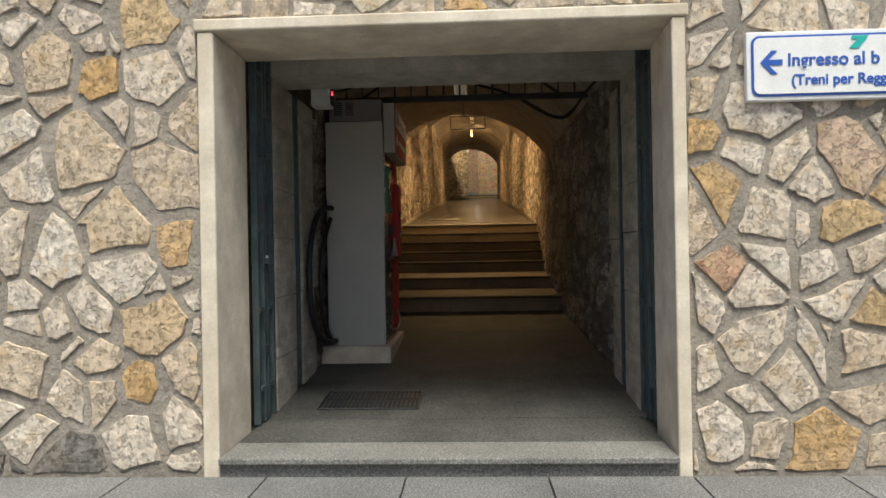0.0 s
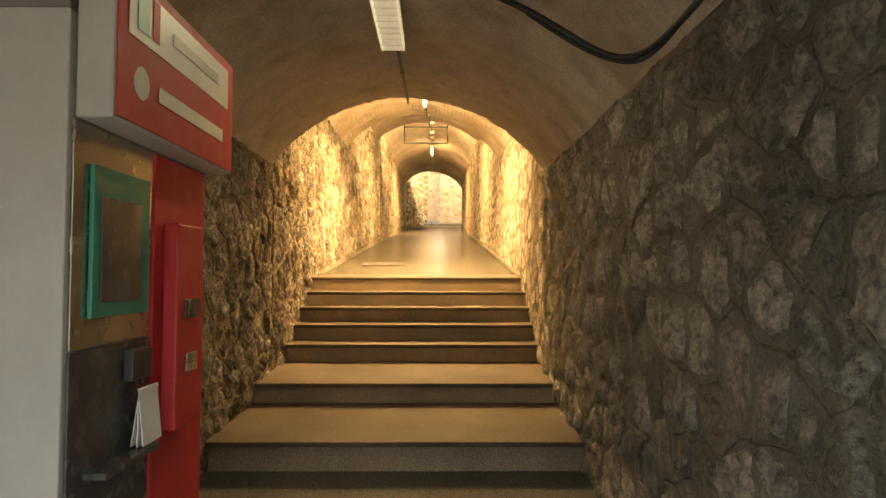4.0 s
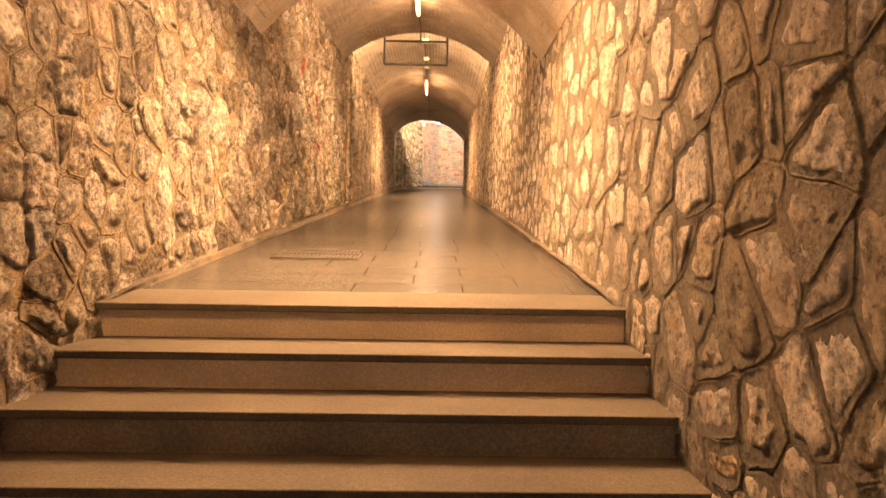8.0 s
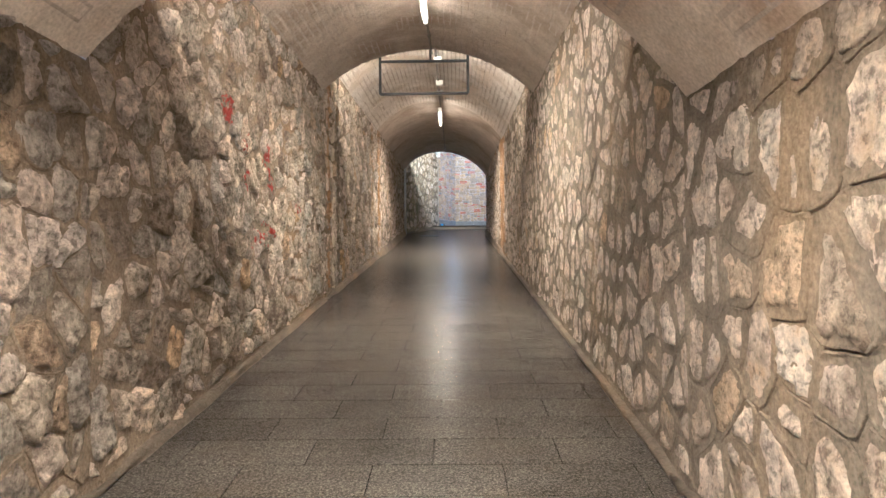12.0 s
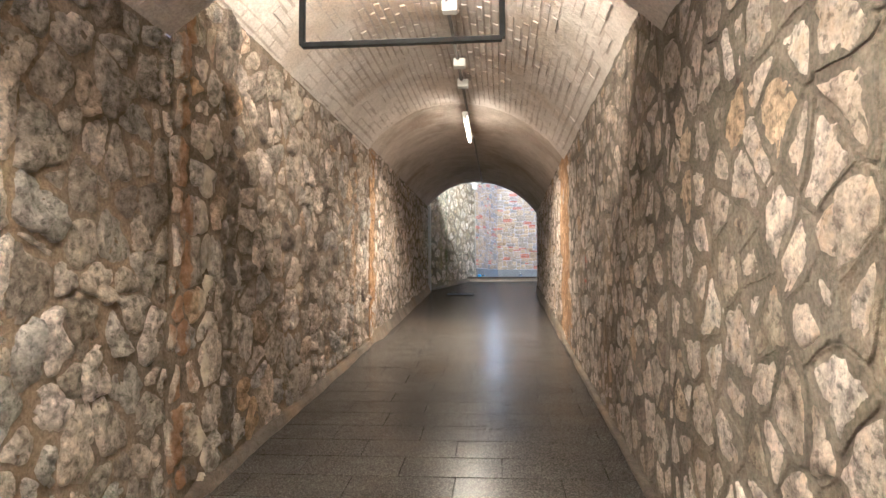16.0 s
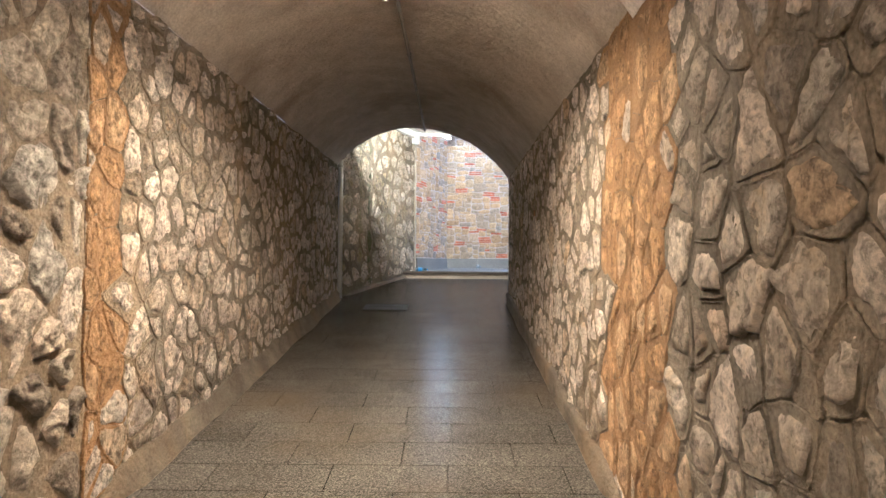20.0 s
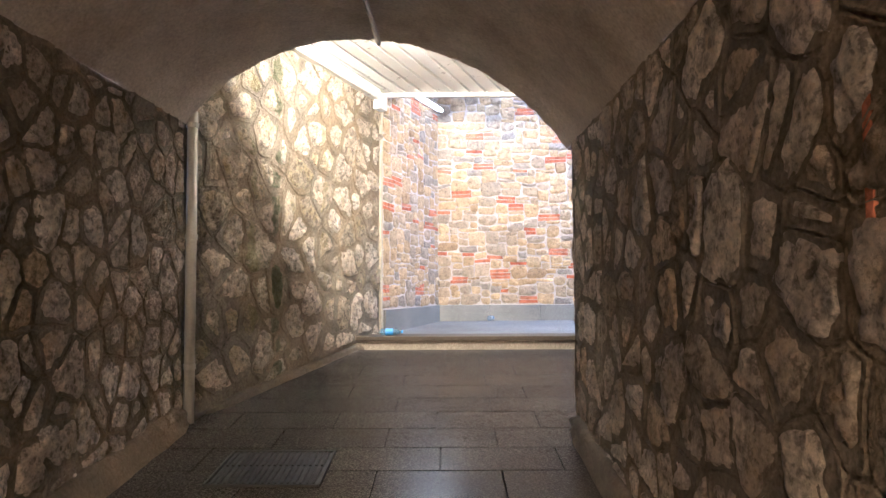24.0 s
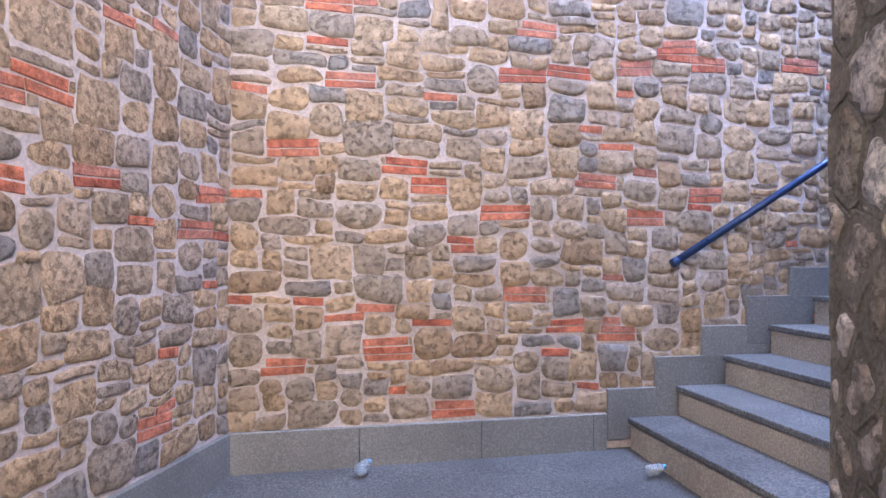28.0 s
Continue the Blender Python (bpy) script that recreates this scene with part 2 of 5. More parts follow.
BEAM = mortar_mat("stained_concrete", (0.52, 0.49, 0.43), (0.34, 0.32, 0.28), depth=0.004, stain=(0.26, 0.23, 0.19), speckle=0.3)
BLOCK = mortar_mat("dressed_limestone", (0.78, 0.73, 0.63), (0.47, 0.43, 0.36), depth=0.018, stain=(0.36, 0.30, 0.215), speckle=0.5, streak=(1, 0.8, 1.8))
TILE = floor_mat("granite_slab", (0.066, 0.061, 0.053), (0.045, 0.041, 0.036), 0.25, warm=(0.080, 0.063, 0.042), speckle=0.95, spec=0.08)
ENTRY = floor_mat("entrance_granite", (0.088, 0.087, 0.080), (0.058, 0.058, 0.054), 0.7, spec=0.1)
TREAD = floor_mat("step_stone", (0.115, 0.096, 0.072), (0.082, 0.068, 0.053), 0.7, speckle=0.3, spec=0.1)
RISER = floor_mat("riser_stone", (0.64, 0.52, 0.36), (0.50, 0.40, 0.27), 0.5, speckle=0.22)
LANDING = floor_mat("landing_stone", (0.115, 0.113, 0.107), (0.062, 0.061, 0.058), 0.55, warm=(0.055, 0.05, 0.044), speckle=0.9, depth=0.003)
RISER_FAR = floor_mat("grey_riser_stone", (0.38, 0.33, 0.26), (0.27, 0.235, 0.19), 0.5, speckle=0.4)
RISER_LOWER = floor_mat("lower_riser_stone", (0.33, 0.26, 0.175), (0.22, 0.175, 0.12), 0.6, speckle=0.4)
SKIRT = floor_mat("skirting_stone", (0.22, 0.218, 0.205), (0.155, 0.155, 0.15), 0.45, speckle=0.3)
PAVING = floor_mat("pavement_slab", (0.165, 0.165, 0.16), (0.115, 0.115, 0.112), 0.6)
# ground out of view, paler than the pavement to bounce sun into the entrance
BOUNCE_GROUND = floor_mat("pale_bounce_ground", (0.50, 0.48, 0.44), (0.40, 0.385, 0.355), 0.7)
GROUT = mortar_mat("floor_grout", (0.06, 0.053, 0.044), (0.035, 0.031, 0.027), depth=0.002)
IRON = plain_mat("dark_teal_iron", (0.068, 0.092, 0.096), 0.5, 0.0, 0.35, 6, 0.002, wear=(0.12, 0.07, 0.04))
DARKMETAL = plain_mat("dark_grey_metal", (0.045, 0.05, 0.053), 0.45, 0.3, 0.3, 8, 0.001, wear=(0.10, 0.065, 0.04))
GREYPAINT = plain_mat("grey_painted_steel", (0.44, 0.43, 0.405), 0.42, 0.0, 0.06, 5, 0.0004)
DARKPANEL = plain_mat("dark_machine_panel", (0.06, 0.06, 0.062), 0.25, 0.0, 0.15, 6, 0.0003)
REDPANEL = plain_mat("red_machine_panel", (0.50, 0.03, 0.035), 0.6, 0.0, 0.1, 6, 0.0003)
GREENPANEL = plain_mat("green_machine_panel", (0.02, 0.22, 0.16), 0.4, 0.0, 0.1, 6, 0.0003)
WHITE = plain_mat("white_paint", (0.74, 0.74, 0.72), 0.45, 0.0, 0.08, 7, 0.0005)
BLUE = plain_mat("blue_sign_paint", (0.03, 0.10, 0.42), 0.4, 0.0, 0.05, 7, 0.0002)
TEAL = plain_mat("teal_sign_paint", (0.03, 0.40, 0.36), 0.4, 0.0, 0.05, 7, 0.0002)
BLACK = plain_mat("black_rubber", (0.018, 0.018, 0.018), 0.6, 0.0, 0.2, 8, 0.0006)
CONDUIT = plain_mat("grey_conduit", (0.20, 0.19, 0.175), 0.5, 0.0, 0.2, 8, 0.0005)
PIPE = plain_mat("grey_pipe", (0.36, 0.35, 0.33), 0.45, 0.0, 0.15, 6, 0.0006)
TRIM = plain_mat("cream_trim", (0.38, 0.33, 0.25), 0.6, 0.0, 0.2, 8, 0.001)
SLAT = plain_mat("white_slat", (0.60, 0.585, 0.555), 0.35, 0.2, 0.06, 5, 0.0003)
RAILBLUE = plain_mat("blue_rail_paint", (0.02, 0.04, 0.11), 0.35, 0.3, 0.1, 8, 0.0003)
YELLOW = plain_mat("yellow_lamp_cover", (0.60, 0.36, 0.03), 0.35, 0.0, 0.1, 8, 0.0003)
BOTTLE = plain_mat("clear_blue_plastic", (0.42, 0.66, 0.90), 0.12, 0.0, 0.1, 20, 0.0008)
BOTTLE.node_tree.nodes["Principled BSDF"].inputs["Transmission Weight"].default_value = 0.85
CLEAR = plain_mat("clear_plastic", (0.82, 0.88, 0.90), 0.12, 0.0, 0.1, 20, 0.0008)
CLEAR.node_tree.nodes["Principled BSDF"].inputs["Transmission Weight"].default_value = 0.8
BLUELABEL = plain_mat("blue_bottle_label", (0.07, 0.30, 0.72), 0.4, 0.0, 0.25, 30, 0.0003)
TUBEGLOW = glow_mat("lit_tube", LAMP, 5.0)
TUBECOOL = glow_mat("lit_cool_tube", (1.0, 0.93, 0.80), 5.0)
TUBEOFF = glow_mat("louvre_reflector", (1.0, 0.78, 0.5), 0.14)
REDLED = glow_mat("red_indicator", (1.0, 0.02, 0.03), 4.0)


# ---------- geometry helpers ----------
def part(name, bm, material, parent=None, label="", smooth=False):
    me = bpy.data.meshes.new(name)
    bm.to_mesh(me)
    bm.free()
    return shown(name, me, material, parent, label, smooth)


def shown(name, me, material, parent=None, label="", smooth=False):
    if not me.materials:
        me.materials.append(material)
    if smooth:
        me.polygons.foreach_set("use_smooth", [True] * len(me.polygons))
    ob = new(name, me)
    ob.parent = parent
    if label:
        ob["label"] = label
    return ob


def empty(name, m=None):
    ob = new(name)
    if m is not None:
        ob.matrix_world = m
    return ob


def box(x0, y0, z0, x1, y1, z1, bevel=0.0, bm=None):
    own = bm is None
    b = bmesh.new()
    bmesh.ops.create_cube(b, size=1, matrix=Matrix.Translation(((x0 + x1) / 2, (y0 + y1) / 2, (z0 + z1) / 2)) @ Matrix.Diagonal((x1 - x0, y1 - y0, z1 - z0, 1)))
    if bevel:
        bmesh.ops.bevel(b, geom=b.edges[:], offset=bevel, segments=2, affect="EDGES", profile=0.5)
    if own:
        return b
    merge(bm, b)
    return bm


def merge(bm, other):
    me = bpy.data.meshes.new("tmp")
    other.to_mesh(me)
    other.free()
    bm.from_mesh(me)
    bpy.data.meshes.remove(me)


def rod(a, b, r, sides=10, bm=None, cap=True):
    a, b = Vector(a), Vector(b)
    out = bmesh.new()
    m = Matrix.Translation((a + b) / 2) @ (b - a).to_track_quat("Z", "Y").to_matrix().to_4x4()
    bmesh.ops.create_cone(out, cap_ends=cap, segments=sides, radius1=r, radius2=r, depth=(b - a).length, matrix=m)
    if bm is None:
        return out
    merge(bm, out)
    return bm


def bar(a, b, w, d, bm=None):
    """A square bar from a to b."""
    a, b = Vector(a), Vector(b)
    out = bmesh.new()
    m = Matrix.Translation((a + b) / 2) @ (b - a).to_track_quat("Z", "Y").to_matrix().to_4x4() @ Matrix.Diagonal((w, d, (b - a).length, 1))
    bmesh.ops.create_cube(out, size=1, matrix=m)
    bmesh.ops.bevel(out, geom=out.edges[:], offset=min(w, d) * 0.12, segments=1, affect="EDGES")
    if bm is None:
        return out
    merge(bm, out)
    return bm


def hose(name, points, r, material, parent=None, label=""):
    cu = bpy.data.curves.new(name, "CURVE")
    cu.dimensions, cu.bevel_depth, cu.bevel_resolution = "3D", r, 3
    sp = cu.splines.new("NURBS")
    sp.points.add(len(points) - 1)
    for p, q in zip(sp.points, points):
        p.co = (*q, 1)
    sp.use_endpoint_u, sp.order_u = True, 4
    tmp = bpy.data.objects.new("tmp", cu)
    me = bpy.data.meshes.new_from_object(tmp)
    bpy.data.objects.remove(tmp)
    me.name = name
    return shown(name, me, material, parent, label, smooth=True)


def from_faces(name, verts, faces, material, parent=None, smooth=False, label=""):
    me = bpy.data.meshes.new(name)
    me.from_pydata(verts, [], faces)
    me.update()
    return shown(name, me, material, parent, label, smooth)


# ---------- the walls' stones ----------
def clip(poly, nx, ny, d):
    """The part of a convex polygon with nx * x + ny * y <= d."""
    out = []
    for k, p in enumerate(poly):
        q = poly[(k + 1) % len(poly)]
        a, b = nx * p[0] + ny * p[1] - d, nx * q[0] + ny * q[1] - d
        if a <= 0:
            out.append(p)
        if a * b < 0:
            s = a / (a - b)
            out.append((p[0] + s * (q[0] - p[0]), p[1] + s * (q[1] - p[1])))
    return out


def cells_of(region, du, dv, rng, jitter=0.42, skip=0.10, uneven=0.0):
    """Irregular cells that fill a convex region of a wall."""
    u0, u1 = min(p[0] for p in region), max(p[0] for p in region)
    v0, v1 = min(p[1] for p in region), max(p[1] for p in region)
    nu, nv = int((u1 - u0) / du) + 3, int((v1 - v0) / dv) + 3
    seeds = {}
    for i in range(-1, nu):
        for j in range(-1, nv):
            if rng.random() < skip:
                continue
            seeds[i, j] = (u0 + (i + 0.5 * (j % 2) + rng.uniform(-jitter, jitter)) * du, v0 + (j + rng.uniform(-jitter, jitter)) * dv, uneven * du * dv * rng.random() ** 2)
    flat = [(region[(k + 1) % len(region)][1] - p[1], p[0] - region[(k + 1) % len(region)][0], p) for k, p in enumerate(region)]
    out = []
    for (i, j), (u, v, w) in seeds.items():
        cell = [(u - 2 * du, v - 2 * dv), (u + 2 * du, v - 2 * dv), (u + 2 * du, v + 2 * dv), (u - 2 * du, v + 2 * dv)]
        for a in range(i - 3, i + 4):
            for b in range(j - 3, j + 4):
                s = seeds.get((a, b))
                if s and (a, b) != (i, j) and cell:
                    nx, ny = s[0] - u, s[1] - v
                    cell = clip(cell, nx, ny, (s[0] ** 2 + s[1] ** 2 - s[2] - u ** 2 - v ** 2 + w) / 2)
        for nx, ny, p in flat:
            if cell:
                cell = clip(cell, nx, ny, nx * p[0] + ny * p[1])
        if len(cell) >= 3 and size_of(cell) > du * dv * 0.09:
            out.append(cell)
    return out


def size_of(poly):
    return abs(sum(p[0] * q[1] - q[0] * p[1] for p, q in zip(poly, poly[1:] + poly[:1]))) / 2


def middle(poly):
    return sum(p[0] for p in poly) / len(poly), sum(p[1] for p in poly) / len(poly)


def inset(poly, gap):
    """A convex polygon drawn in by gap on every side."""
    cu, cv = middle(poly)
    out = list(poly)
    for p, q in zip(poly, poly[1:] + poly[:1]):
        nx, ny = q[1] - p[1], p[0] - q[0]
        n = math.hypot(nx, ny)
        if n < 1e-6:
            continue
        nx, ny = nx / n, ny / n
        if nx * (cu - p[0]) + ny * (cv - p[1]) > 0:
            nx, ny = -nx, -ny
        out = clip(out, nx, ny, nx * p[0] + ny * p[1] - gap)
        if len(out) < 3:
            return []
    return out


def corner_cut(poly, c):
    return [r for p, q in zip(poly, poly[1:] + poly[:1]) for r in ((p[0] * (1 - c) + q[0] * c, p[1] * (1 - c) + q[1] * c), (p[0] * c + q[0] * (1 - c), p[1] * c + q[1] * (1 - c)))]


def resampled(poly, n):
    """n points at even steps along a polygon's outline."""
    edges = list(zip(poly, poly[1:] + poly[:1]))
    lengths = [math.dist(p, q) for p, q in edges]
    step, out, at, k = sum(lengths) / n, [], 0.0, 0
    for m in range(n):
        want = m * step
        while k < len(edges) - 1 and at + lengths[k] < want:
            at += lengths[k]
            k += 1
        s = (want - at) / max(lengths[k], 1e-9)
        p, q = edges[k]
        out.append((p[0] + s * (q[0] - p[0]), p[1] + s * (q[1] - p[1])))
    return out


def dome(poly, back, height, rng, rough=0.3, edge=0.86, crown=0.5):
    """Vertices (u, v, n) and faces of one stone with a rough, rounded face."""
    cu, cv = middle(poly)
    n, verts, faces = len(poly), [], []
    rings = ((1.0, back), (0.985, height * 0.45), (edge, height * 0.92), (crown, height * 1.06))
    for k, (s, h) in enumerate(rings):
        for u, v in poly:
            wob = 1 + (rng.uniform(-0.09, 0.09) * rough * 2.5 if k < 3 else rng.uniform(-0.15, 0.15))
            verts.append((cu + (u - cu) * s * wob, cv + (v - cv) * s * wob, h + (rng.uniform(-1, 1) * height * rough if k > 1 else 0)))
    verts.append((cu, cv, height * (1.05 + rng.uniform(-rough, rough))))
    for k in range(3):
        for i in range(n):
            j = (i + 1) % n
            faces.append((k * n + i, k * n + j, (k + 1) * n + j, (k + 1) * n + i))
    for i in range(n):
        faces.append((3 * n + i, 3 * n + (i + 1) % n, 4 * n))
    return verts, faces


def warped(u, v, size, seed):
    """A point of the wall, moved a little, so that joints run in curves."""
    k = 0.62 / size
    return (u + size * 0.20 * noise.noise((u * k, v * k, seed)) + size * 0.05 * noise.noise((u * k * 3.4, v * k * 3.4, seed + 4)),
            v + size * 0.20 * noise.noise((u * k, v * k, seed + 9)) + size * 0.05 * noise.noise((u * k * 3.4, v * k * 3.4, seed + 14)))


def rough_stone(poly, height, rng, sink=0.004, points=30, ragged=0.16, crag=1.0, move=None):
    """One rubble stone: a ragged outline half buried in the mortar and a broken, craggy face."""
    poly = resampled(corner_cut(poly, rng.uniform(0.05, 0.2)), points)
    if move:
        poly = [move(u, v) for u, v in poly]
    cu, cv = middle(poly)
    shift = rng.uniform(0, 50)
    tilt_u, tilt_v = rng.uniform(-1, 1) * height * 0.7, rng.uniform(-1, 1) * height * 0.7
    reach = max(math.dist(p, (cu, cv)) for p in poly)
    poly = [(cu + (u - cu) * w, cv + (v - cv) * w) for u, v in poly for w in (1 + ragged * (1.2 * noise.noise((u * 9, v * 9, shift)) + 1.1 * noise.noise((u * 24, v * 24, shift)) + 0.8 * noise.noise((u * 52, v * 52, shift))),)]
    verts = []
    for k, (s, h) in enumerate(((1.03, -0.014), (1.0, 0.05), (0.94, 0.62), (0.80, 0.92), (0.62, 1.0), (0.42, 1.0), (0.21, 1.0))):
        for i, (u, v) in enumerate(poly):
            w = s * (1 + (0.05 * noise.noise((i * 1.7, k * 3.1, shift)) if 1 < k else 0))
            pu, pv = cu + (u - cu) * w, cv + (v - cv) * w
            d = h if k == 0 else h * height - sink
            if k > 1:
                d += height * crag * (0.8 * noise.noise((pu * 9, pv * 9, shift)) + 0.75 * noise.noise((pu * 23, pv * 23, shift)) + 0.55 * noise.noise((pu * 55, pv * 55, shift)))
                d += (tilt_u * (pu - cu) + tilt_v * (pv - cv)) / reach
            verts.append((pu, pv, d))
    verts.append((cu, cv, height * (1.0 + crag * 0.8 * noise.noise((cu * 9, cv * 9, shift))) - sink))
    n, last = points, 6
    faces = [(k * n + i, k * n + (i + 1) % n, (k + 1) * n + (i + 1) % n, (k + 1) * n + i) for k in range(last) for i in range(n)]
    faces += [(last * n + i, last * n + (i + 1) % n, (last + 1) * n) for i in range(n)]
    return verts, faces


def bed(wall, name, material, high, step, seed, low=0.001):
    """A lumpy coat of mortar over a wall, from which the stones stand out."""
    nu, nv = int(wall.length / step) + 1, int((max(wall.high) - min(wall.low)) / step) + 1
    verts, faces = [], []
    for i in range(nu + 1):
        u = wall.length * i / nu
        lo = wall.low[0] + (wall.low[1] - wall.low[0]) * i / nu - 0.05
        hi = wall.high[0] + (wall.high[1] - wall.high[0]) * i / nu
        for j in range(nv + 1):
            v = lo + (hi - lo) * j / nv
            h = 0.5 + 0.7 * noise.noise((u * 4.5, v * 4.5, seed)) + 0.5 * noise.noise((u * 14, v * 14, seed)) + 0.25 * noise.noise((u * 33, v * 33, seed))
            verts.append(wall.at(u, v, low + high * min(1.3, max(0.0, h))))
    for i in range(nu):
        for j in range(nv):
            a = i * (nv + 1) + j
            f = (a, a + nv + 1, a + nv + 2, a + 1)
            faces.append(f if not wall.flip else f[::-1])
    from_faces(name, verts, faces, material, wall.ob, True)


def slab_piece(poly, back, height, bevel=0.004):
    """A flat piece with a bevelled edge."""
    top = inset(poly, bevel)
    if len(top) < 3:
        return None
    top = resampled(top, len(poly)) if len(top) != len(poly) else top
    cu, cv = middle(poly)
    k0 = min(range(len(poly)), key=lambda k: math.dist(top[k], poly[0]))
    top = top[k0:] + top[:k0]
    n = len(poly)
    verts = [(u, v, back) for u, v in poly] + [(u, v, height - bevel) for u, v in poly] + [(u, v, height) for u, v in top]
    faces = [(a * n + i, a * n + (i + 1) % n, (a + 1) * n + (i + 1) % n, (a + 1) * n + i) for a in range(2) for i in range(n)]
    faces.append(tuple(range(2 * n, 3 * n)))
    return verts, faces


class Wall:
    """A flat wall along a line of the plan; u runs along it, v is up, n comes out of its face."""

    def __init__(self, name, p0, p1, low, high, side, material, thick=0.32, label="", kind="structure"):
        self.p0, self.d = Vector((*p0, 0)), Vector((p1[0] - p0[0], p1[1] - p0[1], 0))
        self.length = self.d.length
        self.d.normalize()
        self.n = Vector((-self.d.y, self.d.x, 0)) * side
        self.low, self.high, self.flip = low, high, side > 0
        u1 = self.length
        outline = [(0, low[0] - 0.3), (u1, low[1] - 0.3), (u1, high[1]), (0, high[0])]
        verts = [self.at(u, v, 0) for u, v in outline] + [self.at(u, v, -thick) for u, v in outline]
        faces = [(0, 1, 2, 3), (7, 6, 5, 4), (0, 4, 5, 1), (1, 5, 6, 2), (2, 6, 7, 3), (3, 7, 4, 0)]
        self.ob = from_faces(name, verts, faces, material)
        tagged(self.ob, label, "wall", kind=kind)

    def at(self, u, v, n):
        q = self.p0 + self.d * u + self.n * n
        return (q.x, q.y, v)

    def region(self, lift=0.0):
        return [(0, self.low[0] + lift), (self.length, self.low[1] + lift), (self.length, self.high[1]), (0, self.high[0])]

    def piece(self, name, shape, material, smooth=True, parent=None):
        verts, faces = shape
        c = Vector(self.at(*[sum(v[k] for v in verts) / len(verts) for k in range(3)]))
        placed = [Vector(self.at(*v)) - c for v in verts]
        ob = from_faces(name, placed, faces if not self.flip else [f[::-1] for f in faces], material, parent or self.ob, smooth)
        ob.location = c
        return ob

    def joined(self, name, shapes, material, smooth=True, kind="stuff", label=""):
        verts, faces = [], []
        for vs, fs in shapes:
            base = len(verts)
            verts += [self.at(*v) for v in vs]
            faces += [tuple(base + i for i in (f if not self.flip else f[::-1])) for f in fs]
        if not verts:
            return None
        ob = from_faces(name, verts, faces, material, self.ob, smooth)
        ob["kind"] = kind
        if label:
            ob["label"] = label
        return ob


def pad_piece(poly, height, lip=0.004):
    """A pad of mortar with a raised lip along its tooled edge."""
    cu, cv = middle(poly)
    n, verts = len(poly), []
    for s, h in ((1.0, -0.01), (1.0, height - 0.002), (0.985, height + lip * 0.7), (0.955, height + lip), (0.90, height), (0.5, height - 0.001)):
        verts += [(cu + (u - cu) * s, cv + (v - cv) * s, h) for u, v in poly]
    faces = [(k * n + i, k * n + (i + 1) % n, (k + 1) * n + (i + 1) % n, (k + 1) * n + i) for k in range(5) for i in range(n)]
    faces.append(tuple(range(5 * n, 6 * n)))
    return verts, faces


def rubble(wall, seed, du, dv, cover, height, pads=True, stones=RUBBLE, pad_mat=MORTAR, band=None, groove=0.0055, eye=1.3, spread=0.28):
    """Rubble masonry: a pad of mortar round every stone, tooled grooves between the pads; or, without pads, tight stones in a lumpy bed.
    band: (u0, u1) of orange clay stones."""
    rng = random.Random(seed)
    plates, clay, found = [], [], []

    def move(u, v):
        return warped(u, v, du, seed)

    for cell in cells_of(wall.region(0.06), du, dv, rng, 0.45, 0.08, spread):
        cu, cv = middle(cell)
        inband = band is not None and band[0] + rng.uniform(-0.09, 0.09) < cu < band[1] + rng.uniform(-0.09, 0.09)
        if pads or inband:
            p = []
            for u, v in resampled(corner_cut(cell, 0.07), 22):
                reach = max(0.02, math.dist((u, v), (cu, cv)))
                w = 1 - max(-0.004, (0.45 if inband else 1.0) * groove * (0.65 + 0.9 * noise.noise((u * 4, v * 4, seed + 2)))) / reach
                p.append(move(cu + (u - cu) * w, cv + (v - cv) * w))
            shape = pad_piece(p, 0.005 + rng.uniform(-0.0015, 0.002), rng.uniform(0.001, 0.005))
            if shape:
                (clay if inband else plates).append(shape)
        gap = min(du, dv) * max(0.03, 1 - cover * rng.uniform(0.62, 1.12)) * 0.5
        s = inset(cell, gap)
        if len(s) < 3 or size_of(s) < du * dv * 0.035:
            continue
        if pads:
            shape = rough_stone(s, height * rng.uniform(0.55, 1.25) * (0.45 if inband else 1.0), rng, -0.005 if inband else -0.002, 30, 0.17, 1.05, move)
        else:
            shape = rough_stone(s, height * rng.uniform(0.55, 1.3), rng, 0.0, 26, 0.12, 1.0, move)
        m = ORANGE if inband and rng.random() < 0.95 else stones
        floor_v = wall.low[0] + (wall.low[1] - wall.low[0]) * cu / wall.length
        found.append((abs(cv - floor_v - eye), shape, m))
    found.sort(key=lambda f: f[0])
    for _, shape, m in found[:300]:
        wall.piece("stone", shape, m)
    wall.joined("small_stones", [f[1] for f in found[300:]], stones)
    wall.joined("mortar_pointing", plates, pad_mat, smooth=False)
    wall.joined("clay_pointing", clay, CLAY, smooth=False)
    if not pads:
        bed(wall, "mortar_bed", pad_mat, height * 0.38, 0.04, seed)


